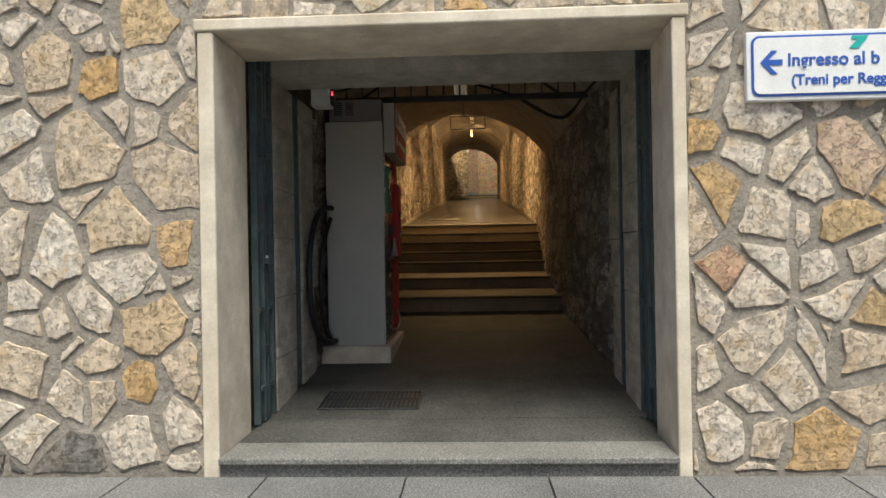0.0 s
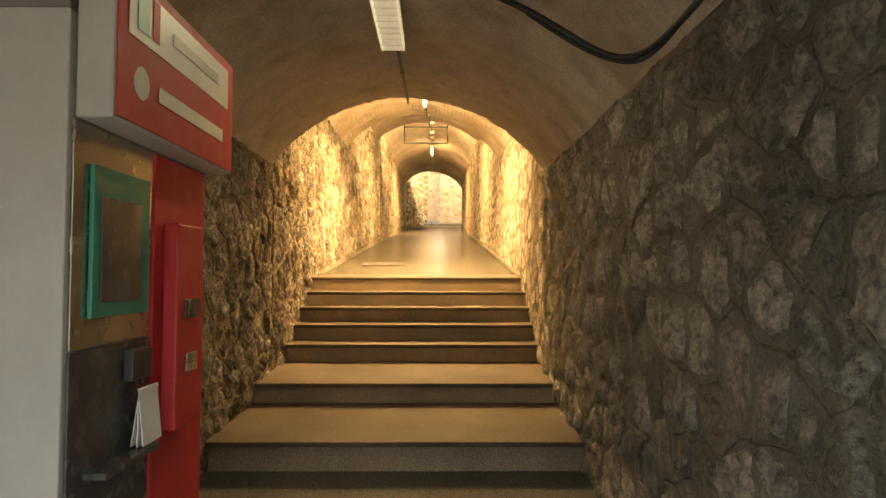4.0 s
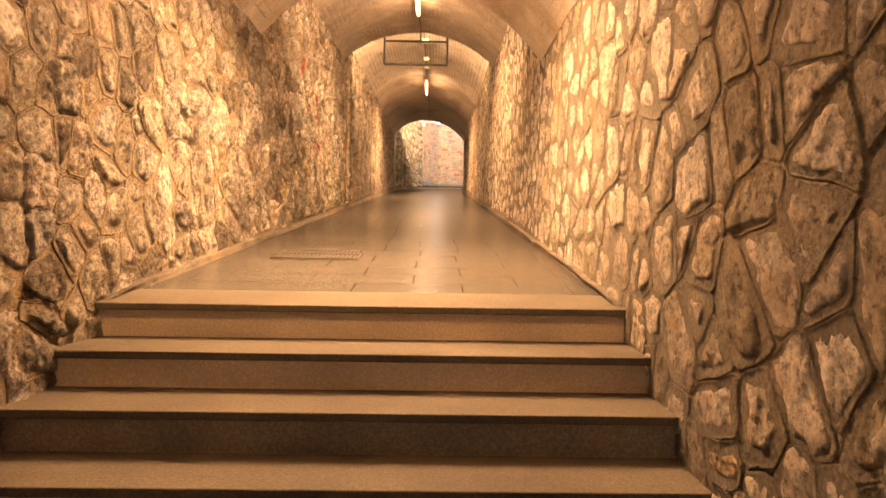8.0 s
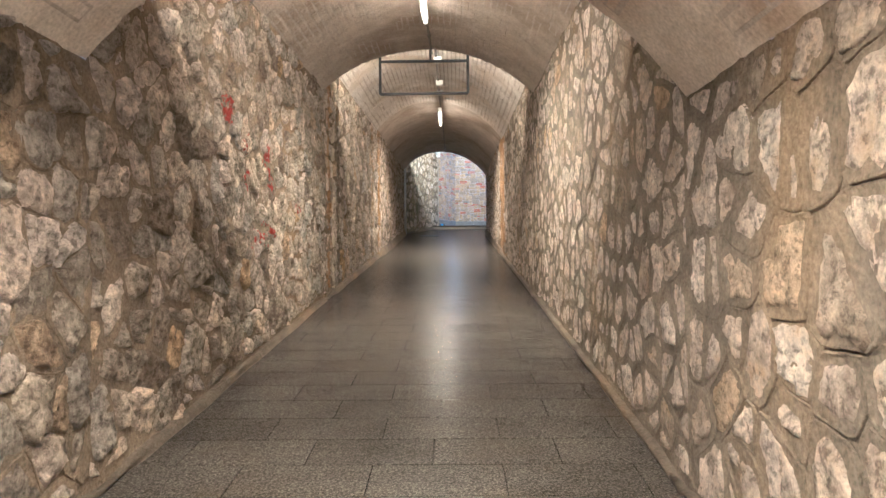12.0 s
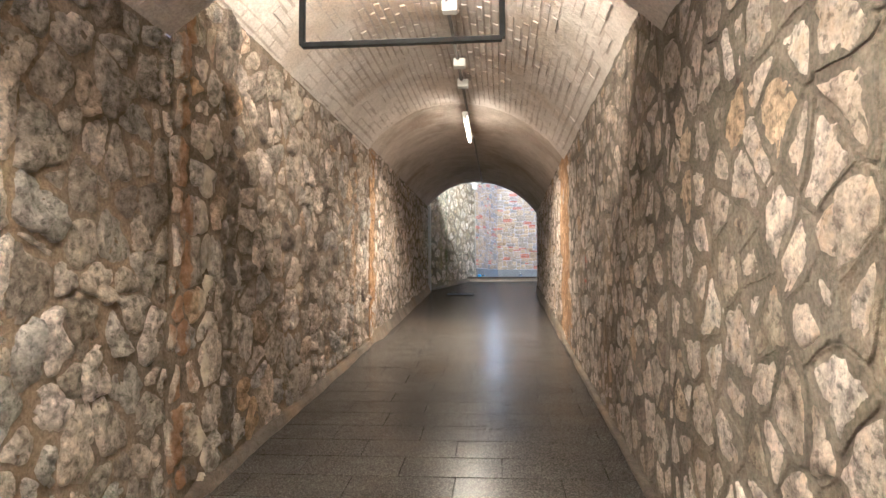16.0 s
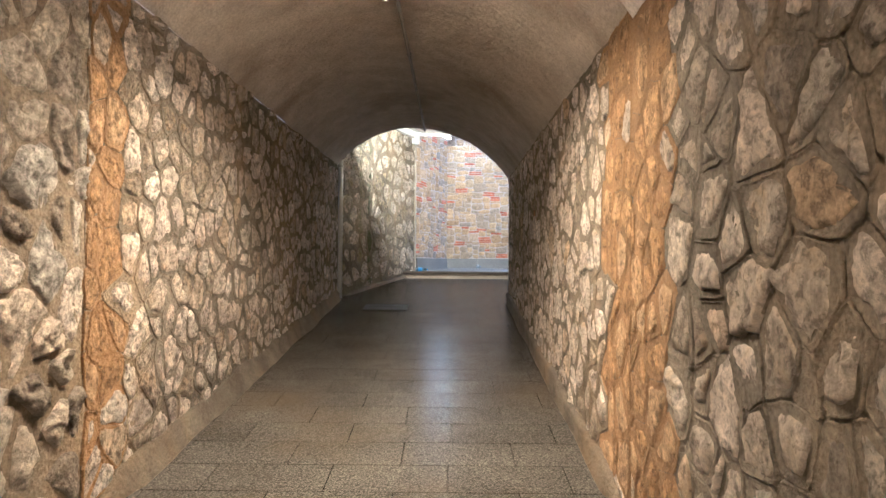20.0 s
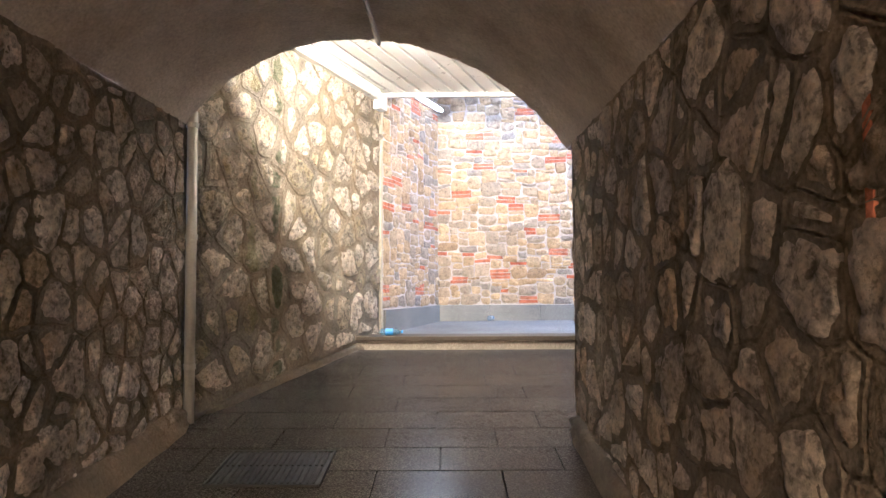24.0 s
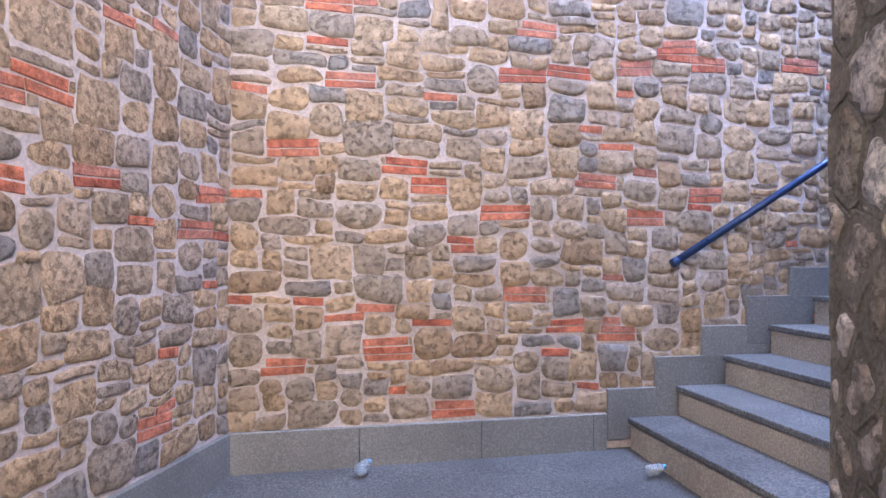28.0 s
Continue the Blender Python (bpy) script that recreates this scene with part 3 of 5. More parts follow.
def crazy(wall, seed, size, stones, near, dark_below=None):
    """Crazy paving: flat, straight-edged stones set in mortar; the nearest to near are single pieces."""
    rng = random.Random(seed)
    found = []
    for cell in cells_of(wall.region(0.0), size * 1.12, size * 0.95, rng, 0.5, 0.26, 1.1):
        s = inset(cell, rng.uniform(0.006, 0.020))
        if len(s) < 3 or size_of(s) < 0.002:
            continue
        cu, cv = middle(s)
        s = [(cu + (u - cu) * w, cv + (v - cv) * w) for u, v in s for w in (rng.choice((rng.uniform(0.66, 0.86), rng.uniform(0.88, 1.02), rng.uniform(0.95, 1.03))),)]
        edge = []
        for p, q in zip(s, s[1:] + s[:1]):
            long = math.dist(p, q)
            if long < 0.03:
                edge.append(((p[0] + q[0]) / 2, (p[1] + q[1]) / 2))
                continue
            nx, ny = (q[1] - p[1]) / long, (p[0] - q[0]) / long
            bow = rng.uniform(-0.05, 0.03) * long
            for f in (0.05, 0.28, 0.5, 0.74, 0.95):
                d = bow * 4 * f * (1 - f) + rng.uniform(-1, 1) * min(0.006, 0.045 * long)
                edge.append((p[0] + (q[0] - p[0]) * f + nx * d, p[1] + (q[1] - p[1]) * f + ny * d))
        if len(edge) < 5:
            continue
        shape = dome(edge, -0.005, rng.uniform(0.013, 0.024), rng, 0.05, 0.965, 0.5)
        m = FACING_DARK if dark_below is not None and cv < dark_below + rng.uniform(-0.05, 0.03) and cu < wall.length - 0.2 else stones
        found.append((math.dist((cu, cv), near), shape, m))
    found.sort(key=lambda f: f[0])
    for _, shape, m in found[:300]:
        wall.piece("stone", shape, m, smooth=False)
    wall.joined("far_stones", [f[1] for f in found[300:]], stones, smooth=False)
    bed(wall, "mortar_bed", MORTAR_F, 0.009, 0.05, seed)


def veneer(wall, seed, u1, low, top, near):
    """Stone veneer: squared, rounded and pitted stones of many sizes fitted together, with single and stacked red bricks."""
    rng = random.Random(seed)
    mu, mv = 0.025, 0.043
    nu, nv = int(u1 / mu), int((top - low) / mv)
    mu = u1 / nu
    taken, blocks = set(), []

    def free(i, j, w, h):
        return i + w <= nu and j + h <= nv and all((a, b) not in taken for a in range(i, i + w) for b in range(j, j + h))

    def take(i, j, w, h, m):
        taken.update((a, b) for a in range(i, i + w) for b in range(j, j + h))
        blocks.append((i, j, w, h, m))

    for j in range(nv):
        for i in range(nu):
            if (i, j) in taken:
                continue
            run = 1
            while run < 20 and free(i + run, j, 1, 1):
                run += 1
            chance = rng.random()
            if chance < 0.10 and run >= 11:
                c = rng.choice((9, 10, 11))
                take(i, j, c, 1, VBRICK)
                if j + 1 < nv and free(i + 1, j + 1, c - 1, 1):
                    back = rng.choice((0, 0, 1))
                    take(i + back, j + 1, min(c, c - back), 1, VBRICK)
                continue
            if chance < 0.135 and run >= 6:
                take(i, j, rng.choice((4, 5, 9)) if run >= 9 else run, 1, VBRICK)
                continue
            w = run if run < 8 else rng.randint(5, 10)
            if run - w in (1, 2, 3):
                w = run if run < 10 else run - 4
            w = min(w, run, 11)
            for h in (rng.choice((1, 2, 2, 3, 3, 3, 4)), 3, 2, 1):
                if (h == 1 or w * mu >= 1.0 * h * mv) and free(i, j, w, h):
                    take(i, j, w, h, VENEER)
                    break

    def move(u, v):
        return (u + 0.022 * noise.noise((u * 6, v * 6, seed + 3)), v + 0.026 * noise.noise((u * 1.5, v * 1.7, seed)) + 0.020 * noise.noise((u * 7, v * 7, seed + 6)))

    found = []
    for i, j, w, h, m in blocks:
        g = 0.003 if m is VBRICK else 0.0035
        q = [(i * mu + g, low + j * mv + g), ((i + w) * mu - g, low + j * mv + g), ((i + w) * mu - g, low + (j + h) * mv - g), (i * mu + g, low + (j + h) * mv - g)]
        if m is VBRICK:
            p = [move(u, v) for u, v in resampled(q, 12)]
            q = [move(u, v) for u, v in q]
            shape = slab_piece([q[0], q[1], q[2], q[3]], 0.0, rng.uniform(0.006, 0.009), 0.0025)
        else:
            f = min(0.013, w * mu * 0.12, h * mv * 0.14)
            q = [(u + rng.uniform(-f, f), v + rng.uniform(-f, f)) for u, v in q]
            cut = rng.choice((0.03, 0.05, 0.07, 0.10, 0.14, 0.25))
            p = [move(u, v) for u, v in resampled(corner_cut(corner_cut(q, cut), 0.22), 20)]
            p = [(u + 0.004 * noise.noise((u * 45, v * 45, seed)), v + 0.004 * noise.noise((u * 45, v * 45, seed + 5))) for u, v in p]
            shape = dome(p, 0.0, rng.uniform(0.006, 0.013), rng, 0.13, 0.90, 0.5)
        if shape:
            found.append((math.dist(middle(p), near), shape, m))
    found.sort(key=lambda f: f[0])
    for _, shape, m in found[:300]:
        wall.piece("brick" if m is VBRICK else "stone", shape, m, m is VENEER)
    wall.joined("far_stones", [f[1] for f in found[300:] if f[2] is VENEER], VENEER)
    wall.joined("far_bricks", [f[1] for f in found[300:] if f[2] is VBRICK], VBRICK, False)
    bed(wall, "mortar_bed", MORTAR_V, 0.0040, 0.05, seed)


# ---------- the plan ----------
ENTRY_SLOPE, RAMP_SLOPE = 0.0795, 0.1047


def entry_z(y):
    return -0.13 + (y - 3.85) * ENTRY_SLOPE


def ramp_z(y):
    return 1.58 + (y - 12.6) * RAMP_SLOPE


# (y0, y1, left x0, x1, right x0, x1, left spring, right spring, crown)
SECTIONS = [
    ("entrance", 5.2, 10.7, -1.45, -1.385, 1.20, 1.20, 2.66, 2.60, 3.30),
    ("stairs", 10.7, 15.5, -1.38, -1.34, 1.22, 1.25, 3.78, 3.58, 4.33),
    ("ramp", 15.5, 20.6, -1.34, -1.30, 1.25, 1.25, 4.94, 4.88, 5.42),
    ("middle", 20.6, 25.4, -1.29, -1.20, 1.25, 1.24, 5.36, 5.18, 5.92),
    ("far", 25.4, 31.6, -1.19, -1.13, 1.24, 1.25, 5.42, 5.24, 5.94),
]
TOP = 7.2


def vault(k, name, y0, y1, xl0, xl1, xr0, xr1, zl, zr, crown, seed, relief):
    """A brick barrel vault under lime plaster: its soffit, its mass above, and the bricks that show through."""
    rng = random.Random(seed)
    rise = crown - (zl + zr) / 2

    def soffit(s, y, down=0.0):
        f = (y - y0) / (y1 - y0)
        xl, xr = xl0 + (xl1 - xl0) * f, xr0 + (xr1 - xr0) * f
        w = (xr - xl) / 2
        radius = (w * w + rise * rise) / (2 * rise)
        x = xl + (xr - xl) * s
        lx = x - (xl + xr) / 2
        z = zl + (zr - zl) * s + math.sqrt(max(0, radius * radius - lx * lx)) - (radius - rise) + 0.012 * noise.noise((x * 2.2, y * 2.2, seed))
        nx, nz = lx / radius, math.sqrt(max(0, 1 - (lx / radius) ** 2))
        return (x - nx * down, y, z - nz * down)

    ns, ny = 64, 30
    verts, faces = [], []
    for j in range(ny + 1):
        y = y0 + (y1 - y0) * j / ny
        for i in range(ns + 1):
            p = soffit(i / ns, y)
            edge = 0.02 * noise.noise((i * 0.9, seed, 3)) if j in (0, ny) else 0
            rag = 0.022 * abs(noise.noise((p[0] * 9, seed, 7))) + 0.010 * noise.noise((p[0] * 25, seed, 1)) if j == ny else 0
            verts.append((p[0], p[1] + edge, p[2] + rag))
    for j in range(ny):
        for i in range(ns):
            a = j * (ns + 1) + i
            faces.append((a, a + 1, a + ns + 2, a + ns + 1))
    for j, flip in ((0, True), (ny, False)):
        base = len(verts)
        for i in range(ns + 1):
            v = verts[j * (ns + 1) + i]
            verts.append((v[0], y0 if j == 0 else y1, TOP))
        for i in range(ns):
            a, b = j * (ns + 1) + i, base + i
            f = (a, b, b + 1, a + 1)
            faces.append(f if not flip else f[::-1])
    for sx, x0, x1, z in ((-1, xl0, xl1, zl), (1, xr0, xr1, zr)):
        base = len(verts)
        for y, x in ((y0, x0), (y1, x1)):
            for dx, zz in ((0, z), (0.45 * sx, z), (0.45 * sx, TOP), (0, TOP)):
                verts.append((x + dx, y, zz))
        for q in ((0, 1, 5, 4), (1, 2, 6, 5), (0, 3, 2, 1), (4, 5, 6, 7), (2, 3, 7, 6)):
            faces.append(tuple(base + i for i in q))
    # bricks laid along the passage, showing through the whitewash
    arc, high, length, joints = 2.95, 0.062, 0.25, []
    for c in range(int(arc / 0.074)):
        s0 = (c + 0.3) * 0.074 / arc
        s1 = s0 + high / arc
        if s1 > 0.985:
            continue
        ya = y0 + 0.02 - (0.13 if c % 2 else 0.0)
        while ya + length < y1 - 0.01:
            h = relief * (0.75 + rng.uniform(-0.8, 0.8)) + relief * 1.8 * noise.noise((s0 * 4, ya * 0.9, seed + 5))
            if h > 0.002 and ya > y0:
                # a joint-coloured quad under each brick, its shading painted in
                base = len(verts)
                for s, y in ((s0 - 0.0022, ya - 0.007), (s1 + 0.0022, ya - 0.007), (s1 + 0.0022, ya + length + 0.007), (s0 - 0.0022, ya + length + 0.007)):
                    verts.append(soffit(s, y, 0.0012))
                faces.append((base, base + 1, base + 2, base + 3))
                joints.append(len(faces) - 1)
                base = len(verts)
                tilt = rng.uniform(-0.002, 0.002)
                for s, y, d in ((s0, ya, -0.014), (s1, ya, -0.014), (s1, ya + length, -0.014), (s0, ya + length, -0.014),
                                (s0 + 0.0022, ya + 0.007, h + tilt), (s1 - 0.0022, ya + 0.007, h - tilt), (s1 - 0.0022, ya + length - 0.007, h - tilt), (s0 + 0.0022, ya + length - 0.007, h + tilt)):
                    verts.append(soffit(s, y, d))
                for q in ((4, 5, 6, 7), (0, 1, 5, 4), (1, 2, 6, 5), (2, 3, 7, 6), (3, 0, 4, 7)):
                    faces.append(tuple(base + i for i in q))
            ya += length + 0.012
    ob = from_faces("ceiling_" + name, verts, faces, {"entrance": GREYPLASTER, "far": GREYPLASTER, "ramp": GREYPLASTER, "middle": WHITEWASH}.get(name, PLASTER))
    ob.data.materials.append(JOINT)
    for j in joints:
        ob.data.polygons[j].material_index = 1
    tagged(ob, "whitewashed brick barrel vault with patchy old plaster", "ceiling", kind="structure")
    return ob


for k, (name, y0, y1, xl0, xl1, xr0, xr1, zl, zr, crown) in enumerate(SECTIONS):
    vault(k, name, y0, y1, xl0, xl1, xr0, xr1, zl, zr, crown, 20 + k, (0.0010, 0.0026, 0.0042, 0.0075, 0.0)[k])

# ground, street and floors
# the ground's pale colour works as a reflector for the entrance
tagged(part("ground", box(-60, -60, -0.75, 60, 3.85, -0.24), BOUNCE_GROUND), "unseen street ground before the facade, made pale to bounce sunlight inside", "ground", kind="structure")
# unseen wall added behind the camera; its height sets how much sky gets in
tagged(part("wall_sky_block", box(-45, -9.5, -0.3, 45, -9.0, 4.2), GREYPLASTER), "added unseen wall that holds back low sky light", "wall", kind="structure")
pavement = tagged(part("pavement", box(-7, -3.0, -0.34, 7, 3.80, -0.197), GROUT), "grey stone pavement before the station entrance", "pavement", kind="structure")
tile_me = bpy.data.meshes.new("slab")
b = box(-0.395, -0.245, -0.02, 0.395, 0.245, 0.0, 0.003)
b.to_mesh(tile_me)
b.free()
tile_me.materials.append(PAVING)
for j in range(6):
    for i in range(-4, 5):
        ob = new("slab", tile_me)
        ob.parent = pavement
        ob.location = (i * 0.8 + 0.4 * (j % 2), 3.545 - 0.5 * j, -0.177)

entry = from_faces("floor_entrance", [(-1.55, 4.05, entry_z(4.05) - 0.02), (1.3, 4.05, entry_z(4.05) - 0.02), (1.3, 9.1, entry_z(9.1) - 0.02), (-1.55, 9.1, entry_z(9.1) - 0.02),
                                      (-1.55, 4.05, -0.5), (1.3, 4.05, -0.5), (1.3, 9.1, -0.5), (-1.55, 9.1, -0.5)],
                   [(0, 1, 2, 3), (4, 7, 6, 5), (0, 4, 5, 1), (1, 5, 6, 2), (2, 6, 7, 3), (3, 7, 4, 0)], ENTRY)
tagged(entry, "sloping grey granite floor of the entrance", "floor", kind="structure")
ramp = from_faces("floor_ramp", [(-1.6, 12.7, ramp_z(12.7) - 0.02), (1.5, 12.7, ramp_z(12.7) - 0.02), (2.6, 34.0, ramp_z(34.0) - 0.02), (-1.6, 34.0, ramp_z(34.0) - 0.02),
                                 (-1.6, 12.7, 0.4), (1.5, 12.7, 0.4), (2.6, 34.0, 0.4), (-1.6, 34.0, 0.4)],
                  [(0, 1, 2, 3), (4, 7, 6, 5), (0, 4, 5, 1), (1, 5, 6, 2), (2, 6, 7, 3), (3, 7, 4, 0)], GROUT)
tagged(ramp, "long ramp floor of polished grey granite slabs", "floor", kind="structure")


def slabs(parent, y0, y1, zfun, slope, length, depth, x0, x1, material, seed, gap=0.0026):
    rng = random.Random(seed)
    whole = bpy.data.meshes.new("floor_slab")
    bb = box(-length / 2 + gap, -depth / 2 + gap, -0.018, length / 2 - gap, depth / 2 - gap, 0.0, gap)
    bb.to_mesh(whole)
    bb.free()
    whole.materials.append(material)
    rows = int((y1 - y0) / depth)
    for r in range(rows):
        y = y0 + (r + 0.5) * depth
        x = x0 - length * (0.5 * (r % 2)) + rng.uniform(-0.03, 0.03)
        while x < x1:
            ob = new("floor_slab", whole)
            ob.parent = parent
            ob.matrix_world = pose(x + length / 2, y, zfun(y) + rng.uniform(-0.0004, 0.0004), math.degrees(math.atan(slope)) + rng.uniform(-0.09, 0.09), rng.uniform(-0.05, 0.05), 0)
            x += length


slabs(ramp, 12.95, 31.2, ramp_z, RAMP_SLOPE, 0.62, 0.32, -1.40, 1.3, TILE, 3)
slabs(ramp, 31.19, 33.8, ramp_z, RAMP_SLOPE, 0.62, 0.32, -1.1, 2.2, TILE, 6)
slabs(entry, 4.655, 9.06, entry_z, ENTRY_SLOPE, 0.9, 0.49, -1.5, 1.2, ENTRY, 4, 0.0005)

# flight of steps: y and z of each nosing
NOSES = [(9.03, 0.47), (10.15, 0.685), (11.22, 0.905), (11.57, 1.08), (11.89, 1.25), (12.23, 1.415), (12.60, 1.585)]
for k, (y, z) in enumerate(NOSES):
    y_next = NOSES[k + 1][0] if k < 6 else 12.97
    back = z + (y_next - y) * (0.04 if k < 2 else 0.012 if k < 6 else RAMP_SLOPE * 0.9)
    step = tagged(empty("stair_step", pose(0, y, z)), "worn buff stone step with a projecting tread", "step", "steps of the entrance stairs", kind="structure")
    low = (entry_z(y) if k == 0 else NOSES[k - 1][1]) - 0.06
    v = [(-1.6, y + 0.02, z - 0.035), (1.5, y + 0.02, z - 0.035), (1.5, y_next + 0.05, back - 0.035), (-1.6, y_next + 0.05, back - 0.035)]
    rb = bmesh.new()
    top = [rb.verts.new((p[0], p[1] - y, p[2] - z)) for p in v]
    bot = [rb.verts.new((p[0], p[1] - y, low - z)) for p in v]
    rb.faces.new(top)
    for i in range(4):
        rb.faces.new((top[i], bot[i], bot[(i + 1) % 4], top[(i + 1) % 4]))
    # the lower five risers are darker than the top two
    part("riser", rb, RISER if k > 4 else RISER_LOWER, step)
    tb = box(-1.6, -0.015, -0.035, 1.5, y_next - y + 0.018, 0.0, 0.006)
    for q in tb.verts:
        q.co.z += (q.co.y / (y_next - y)) * (back - z) if q.co.y > 0 else 0
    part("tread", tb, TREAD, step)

# walls of the passage
LEFT, RIGHT = [], []
for k, (name, y0, y1, xl0, xl1, xr0, xr1, zl, zr, crown) in enumerate(SECTIONS):
    ya = 5.95 if k == 0 else y0
    za = entry_z(ya) if k == 0 else (0.5 if k == 1 else ramp_z(y0))
    zb = entry_z(9) if k == 0 else ramp_z(y1)
    LEFT.append(Wall("wall_left_" + name, (xl0, ya), (xl1, y1), (za, zb), (zl, zl), -1, MORTAR, label="rough limestone rubble wall with earthy mortar"))
    ya = 5.7 if k == 0 else y0
    RIGHT.append(Wall("wall_right_" + name, (xr0, ya), (xr1, 31.4 if k == 4 else y1), (za, zb), (zr, zr), 1, MORTAR_R, label="limestone rubble wall with tooled mortar joints"))
LEFT.append(Wall("wall_left_bend", (-1.13, 31.62), (-0.19, 34.3), (ramp_z(31.6), ramp_z(34.3)), (6.40, 6.40), -1, MORTAR_R, label="rubble wall of pale stones set in grooved mortar"))
RIGHT.append(Wall("wall_right_bend", (1.25, 31.4), (2.39, 34.2), (ramp_z(31.4), ramp_z(34.2)), (6.40, 6.40), 1, MORTAR_R, label="rubble wall with tooled mortar at the bend"))

# facade, portal
OPEN_L, OPEN_R, SILL, HEAD = -1.478, 1.128, -0.066, 2.385
facade_l = Wall("wall_facade_left", (-7.0, 3.85), (-1.575, 3.85), (-0.18, -0.18), (5.2, 5.2), -1, MORTAR_F, 0.6, "facade of cream and ochre crazy-paving stone")
facade_r = Wall("wall_facade_right", (1.207, 3.85), (7.0, 3.85), (-0.18, -0.18), (5.2, 5.2), -1, MORTAR_F, 0.6, "facade of cream and ochre crazy-paving stone")
facade_t = Wall("wall_facade_top", (-1.575, 3.85), (1.207, 3.85), (2.762, 2.762), (5.2, 5.2), -1, MORTAR_F, 0.6, "facade stones above the entrance")
facade_t.low = (2.462, 2.462)
portal = tagged(empty("portal_frame", pose(0, 3.85, 0)), "pale concrete portal frame with stained edges", "portal", kind="structure")
for x0, x1 in ((-1.573, OPEN_L), (OPEN_R, 1.205)):
    jamb = box(x0, -0.05, -0.21, x1, 0.50, HEAD, 0.010)
    for q in jamb.verts:
        if x0 > 0 and q.co.y > 0.4 and q.co.x < x0 + 0.03:
            q.co.x += 0.03
    part("jamb", jamb, CONCRETE, portal)
part("lintel", box(-1.59, -0.06, HEAD + 0.002, 1.222, 0.57, HEAD + 0.074, 0.010), CONCRETE, portal)
SILLSTONE = floor_mat("sill_granite", (0.20, 0.195, 0.18), (0.14, 0.137, 0.126), 0.6, speckle=0.6, spec=0.2)
part("sill", box(OPEN_L + 0.003, -0.085, SILL - 0.038, OPEN_R - 0.003, 0.235, SILL, 0.008), SILLSTONE, portal)
part("sill_riser", box(OPEN_L + 0.003, -0.045, SILL - 0.2, OPEN_R - 0.003, 0.2, SILL - 0.039), SILLSTONE, portal)
part("threshold", box(OPEN_L + 0.003, 0.238, SILL - 0.06, OPEN_R - 0.003, 0.80, SILL - 0.001, 0.002), ENTRY, portal, "grey granite threshold slab")
tagged(part("ceiling_slot", box(-1.9, 4.452, 2.86, 1.6, 4.778, TOP), GREYPLASTER), "dark slot above the folded gates", "ceiling", kind="structure")
tagged(part("beam_entrance", box(-1.9, 4.78, 2.39, 1.6, 5.198, TOP), BEAM), "plastered concrete beam over the entrance", "beam", kind="structure")
for x0, x1, nm in ((-1.9, -1.57, "wall_pier_left"), (1.30, 1.6, "wall_pier_right")):
    left = x0 < 0
    pier = tagged(part(nm, box(x0, 4.42, -0.4, x1, 6.0 if left else 5.75, 2.66), MORTAR), "pier of dressed limestone blocks beside the gate", "wall", kind="structure")
    rng = random.Random(5)
    for ya, yb, inner in (((4.83, 5.36, -1.445), (5.53, 5.99, -1.43)) if left else ((4.79, 5.23, 1.165), (5.43, 5.74, 1.18))):
        z = entry_z(ya) - 0.05
        while z < 2.38:
            h = min(rng.uniform(0.36, 0.47), 2.395 - z)
            if 2.395 - z - h < 0.12:
                h = 2.395 - z
            far = yb + (rng.uniform(-0.06, 0.1) if ya > 5.4 else 0)
            bx = (-1.6, inner + rng.uniform(-0.004, 0.004)) if left else (inner + rng.uniform(-0.004, 0.004), 1.32)
            part("block", box(bx[0], ya, z + 0.003, bx[1], far, z + h - 0.003, 0.006), BLOCK, pier)
            z += h

# the stairwell at the far end
LAND0, LAND1 = 3.91, 3.96
landing = from_faces("floor_landing", [(-0.6, 33.84, LAND0 - 0.03), (3.4, 33.84, LAND0 - 0.03), (3.4, 36.0, LAND1), (-0.6, 36.0, LAND1), (-0.6, 33.84, 3.3), (3.4, 33.84, 3.3), (3.4, 36, 3.3), (-0.6, 36, 3.3)],
                     [(0, 1, 2, 3), (4, 7, 6, 5), (0, 4, 5, 1), (1, 5, 6, 2), (2, 6, 7, 3), (3, 7, 4, 0)], LANDING)
tagged(landing, "grey stone landing at the foot of the stairs", "floor", kind="structure")
tb = box(-0.5, 33.79, LAND0 - 0.035, 2.4, 34.12, LAND0 + 0.004, 0.006)
part("tread", tb, TREAD, landing, "worn stone edge of the landing")
part("riser", box(-0.5, 33.825, LAND0 - 0.3, 2.4, 33.86, LAND0 - 0.036), RISER_FAR, landing)
brick_l = Wall("wall_stairwell_left", (-0.165, 34.32), (0.385, 35.68), (3.95, 3.97), (7.7, 7.7), -1, MORTAR_V, 0.3, "stone veneer wall with scattered red bricks")
brick_b = Wall("wall_stairwell_back", (0.385, 35.68), (6.6, 35.88), (3.97, 3.97), (7.7, 7.7), -1, MORTAR_V, 0.3, "stone veneer wall with scattered red bricks and pale joints")
tagged(part("wall_stairwell_front", box(2.42, 33.85, 3.4, 6.6, 34.19, 6.4), MORTAR_R), "plain rendered wall of the stairwell", "wall", kind="structure")
tagged(part("roof_stairwell", box(-0.8, 34.44, 7.72, 0.9, 36.2, 7.9), PLASTER), "plain roof over the stairwell landing", "roof", kind="structure")
# header carried up to 11.2 m, out of view, to keep sun off the stairwell
tagged(part("wall_header", box(-1.6, 34.31, 6.46, 7.5, 34.43, 11.2), PLASTER), "plastered wall above the slatted ceiling, its unseen top added to block the sun", "wall", kind="structure")
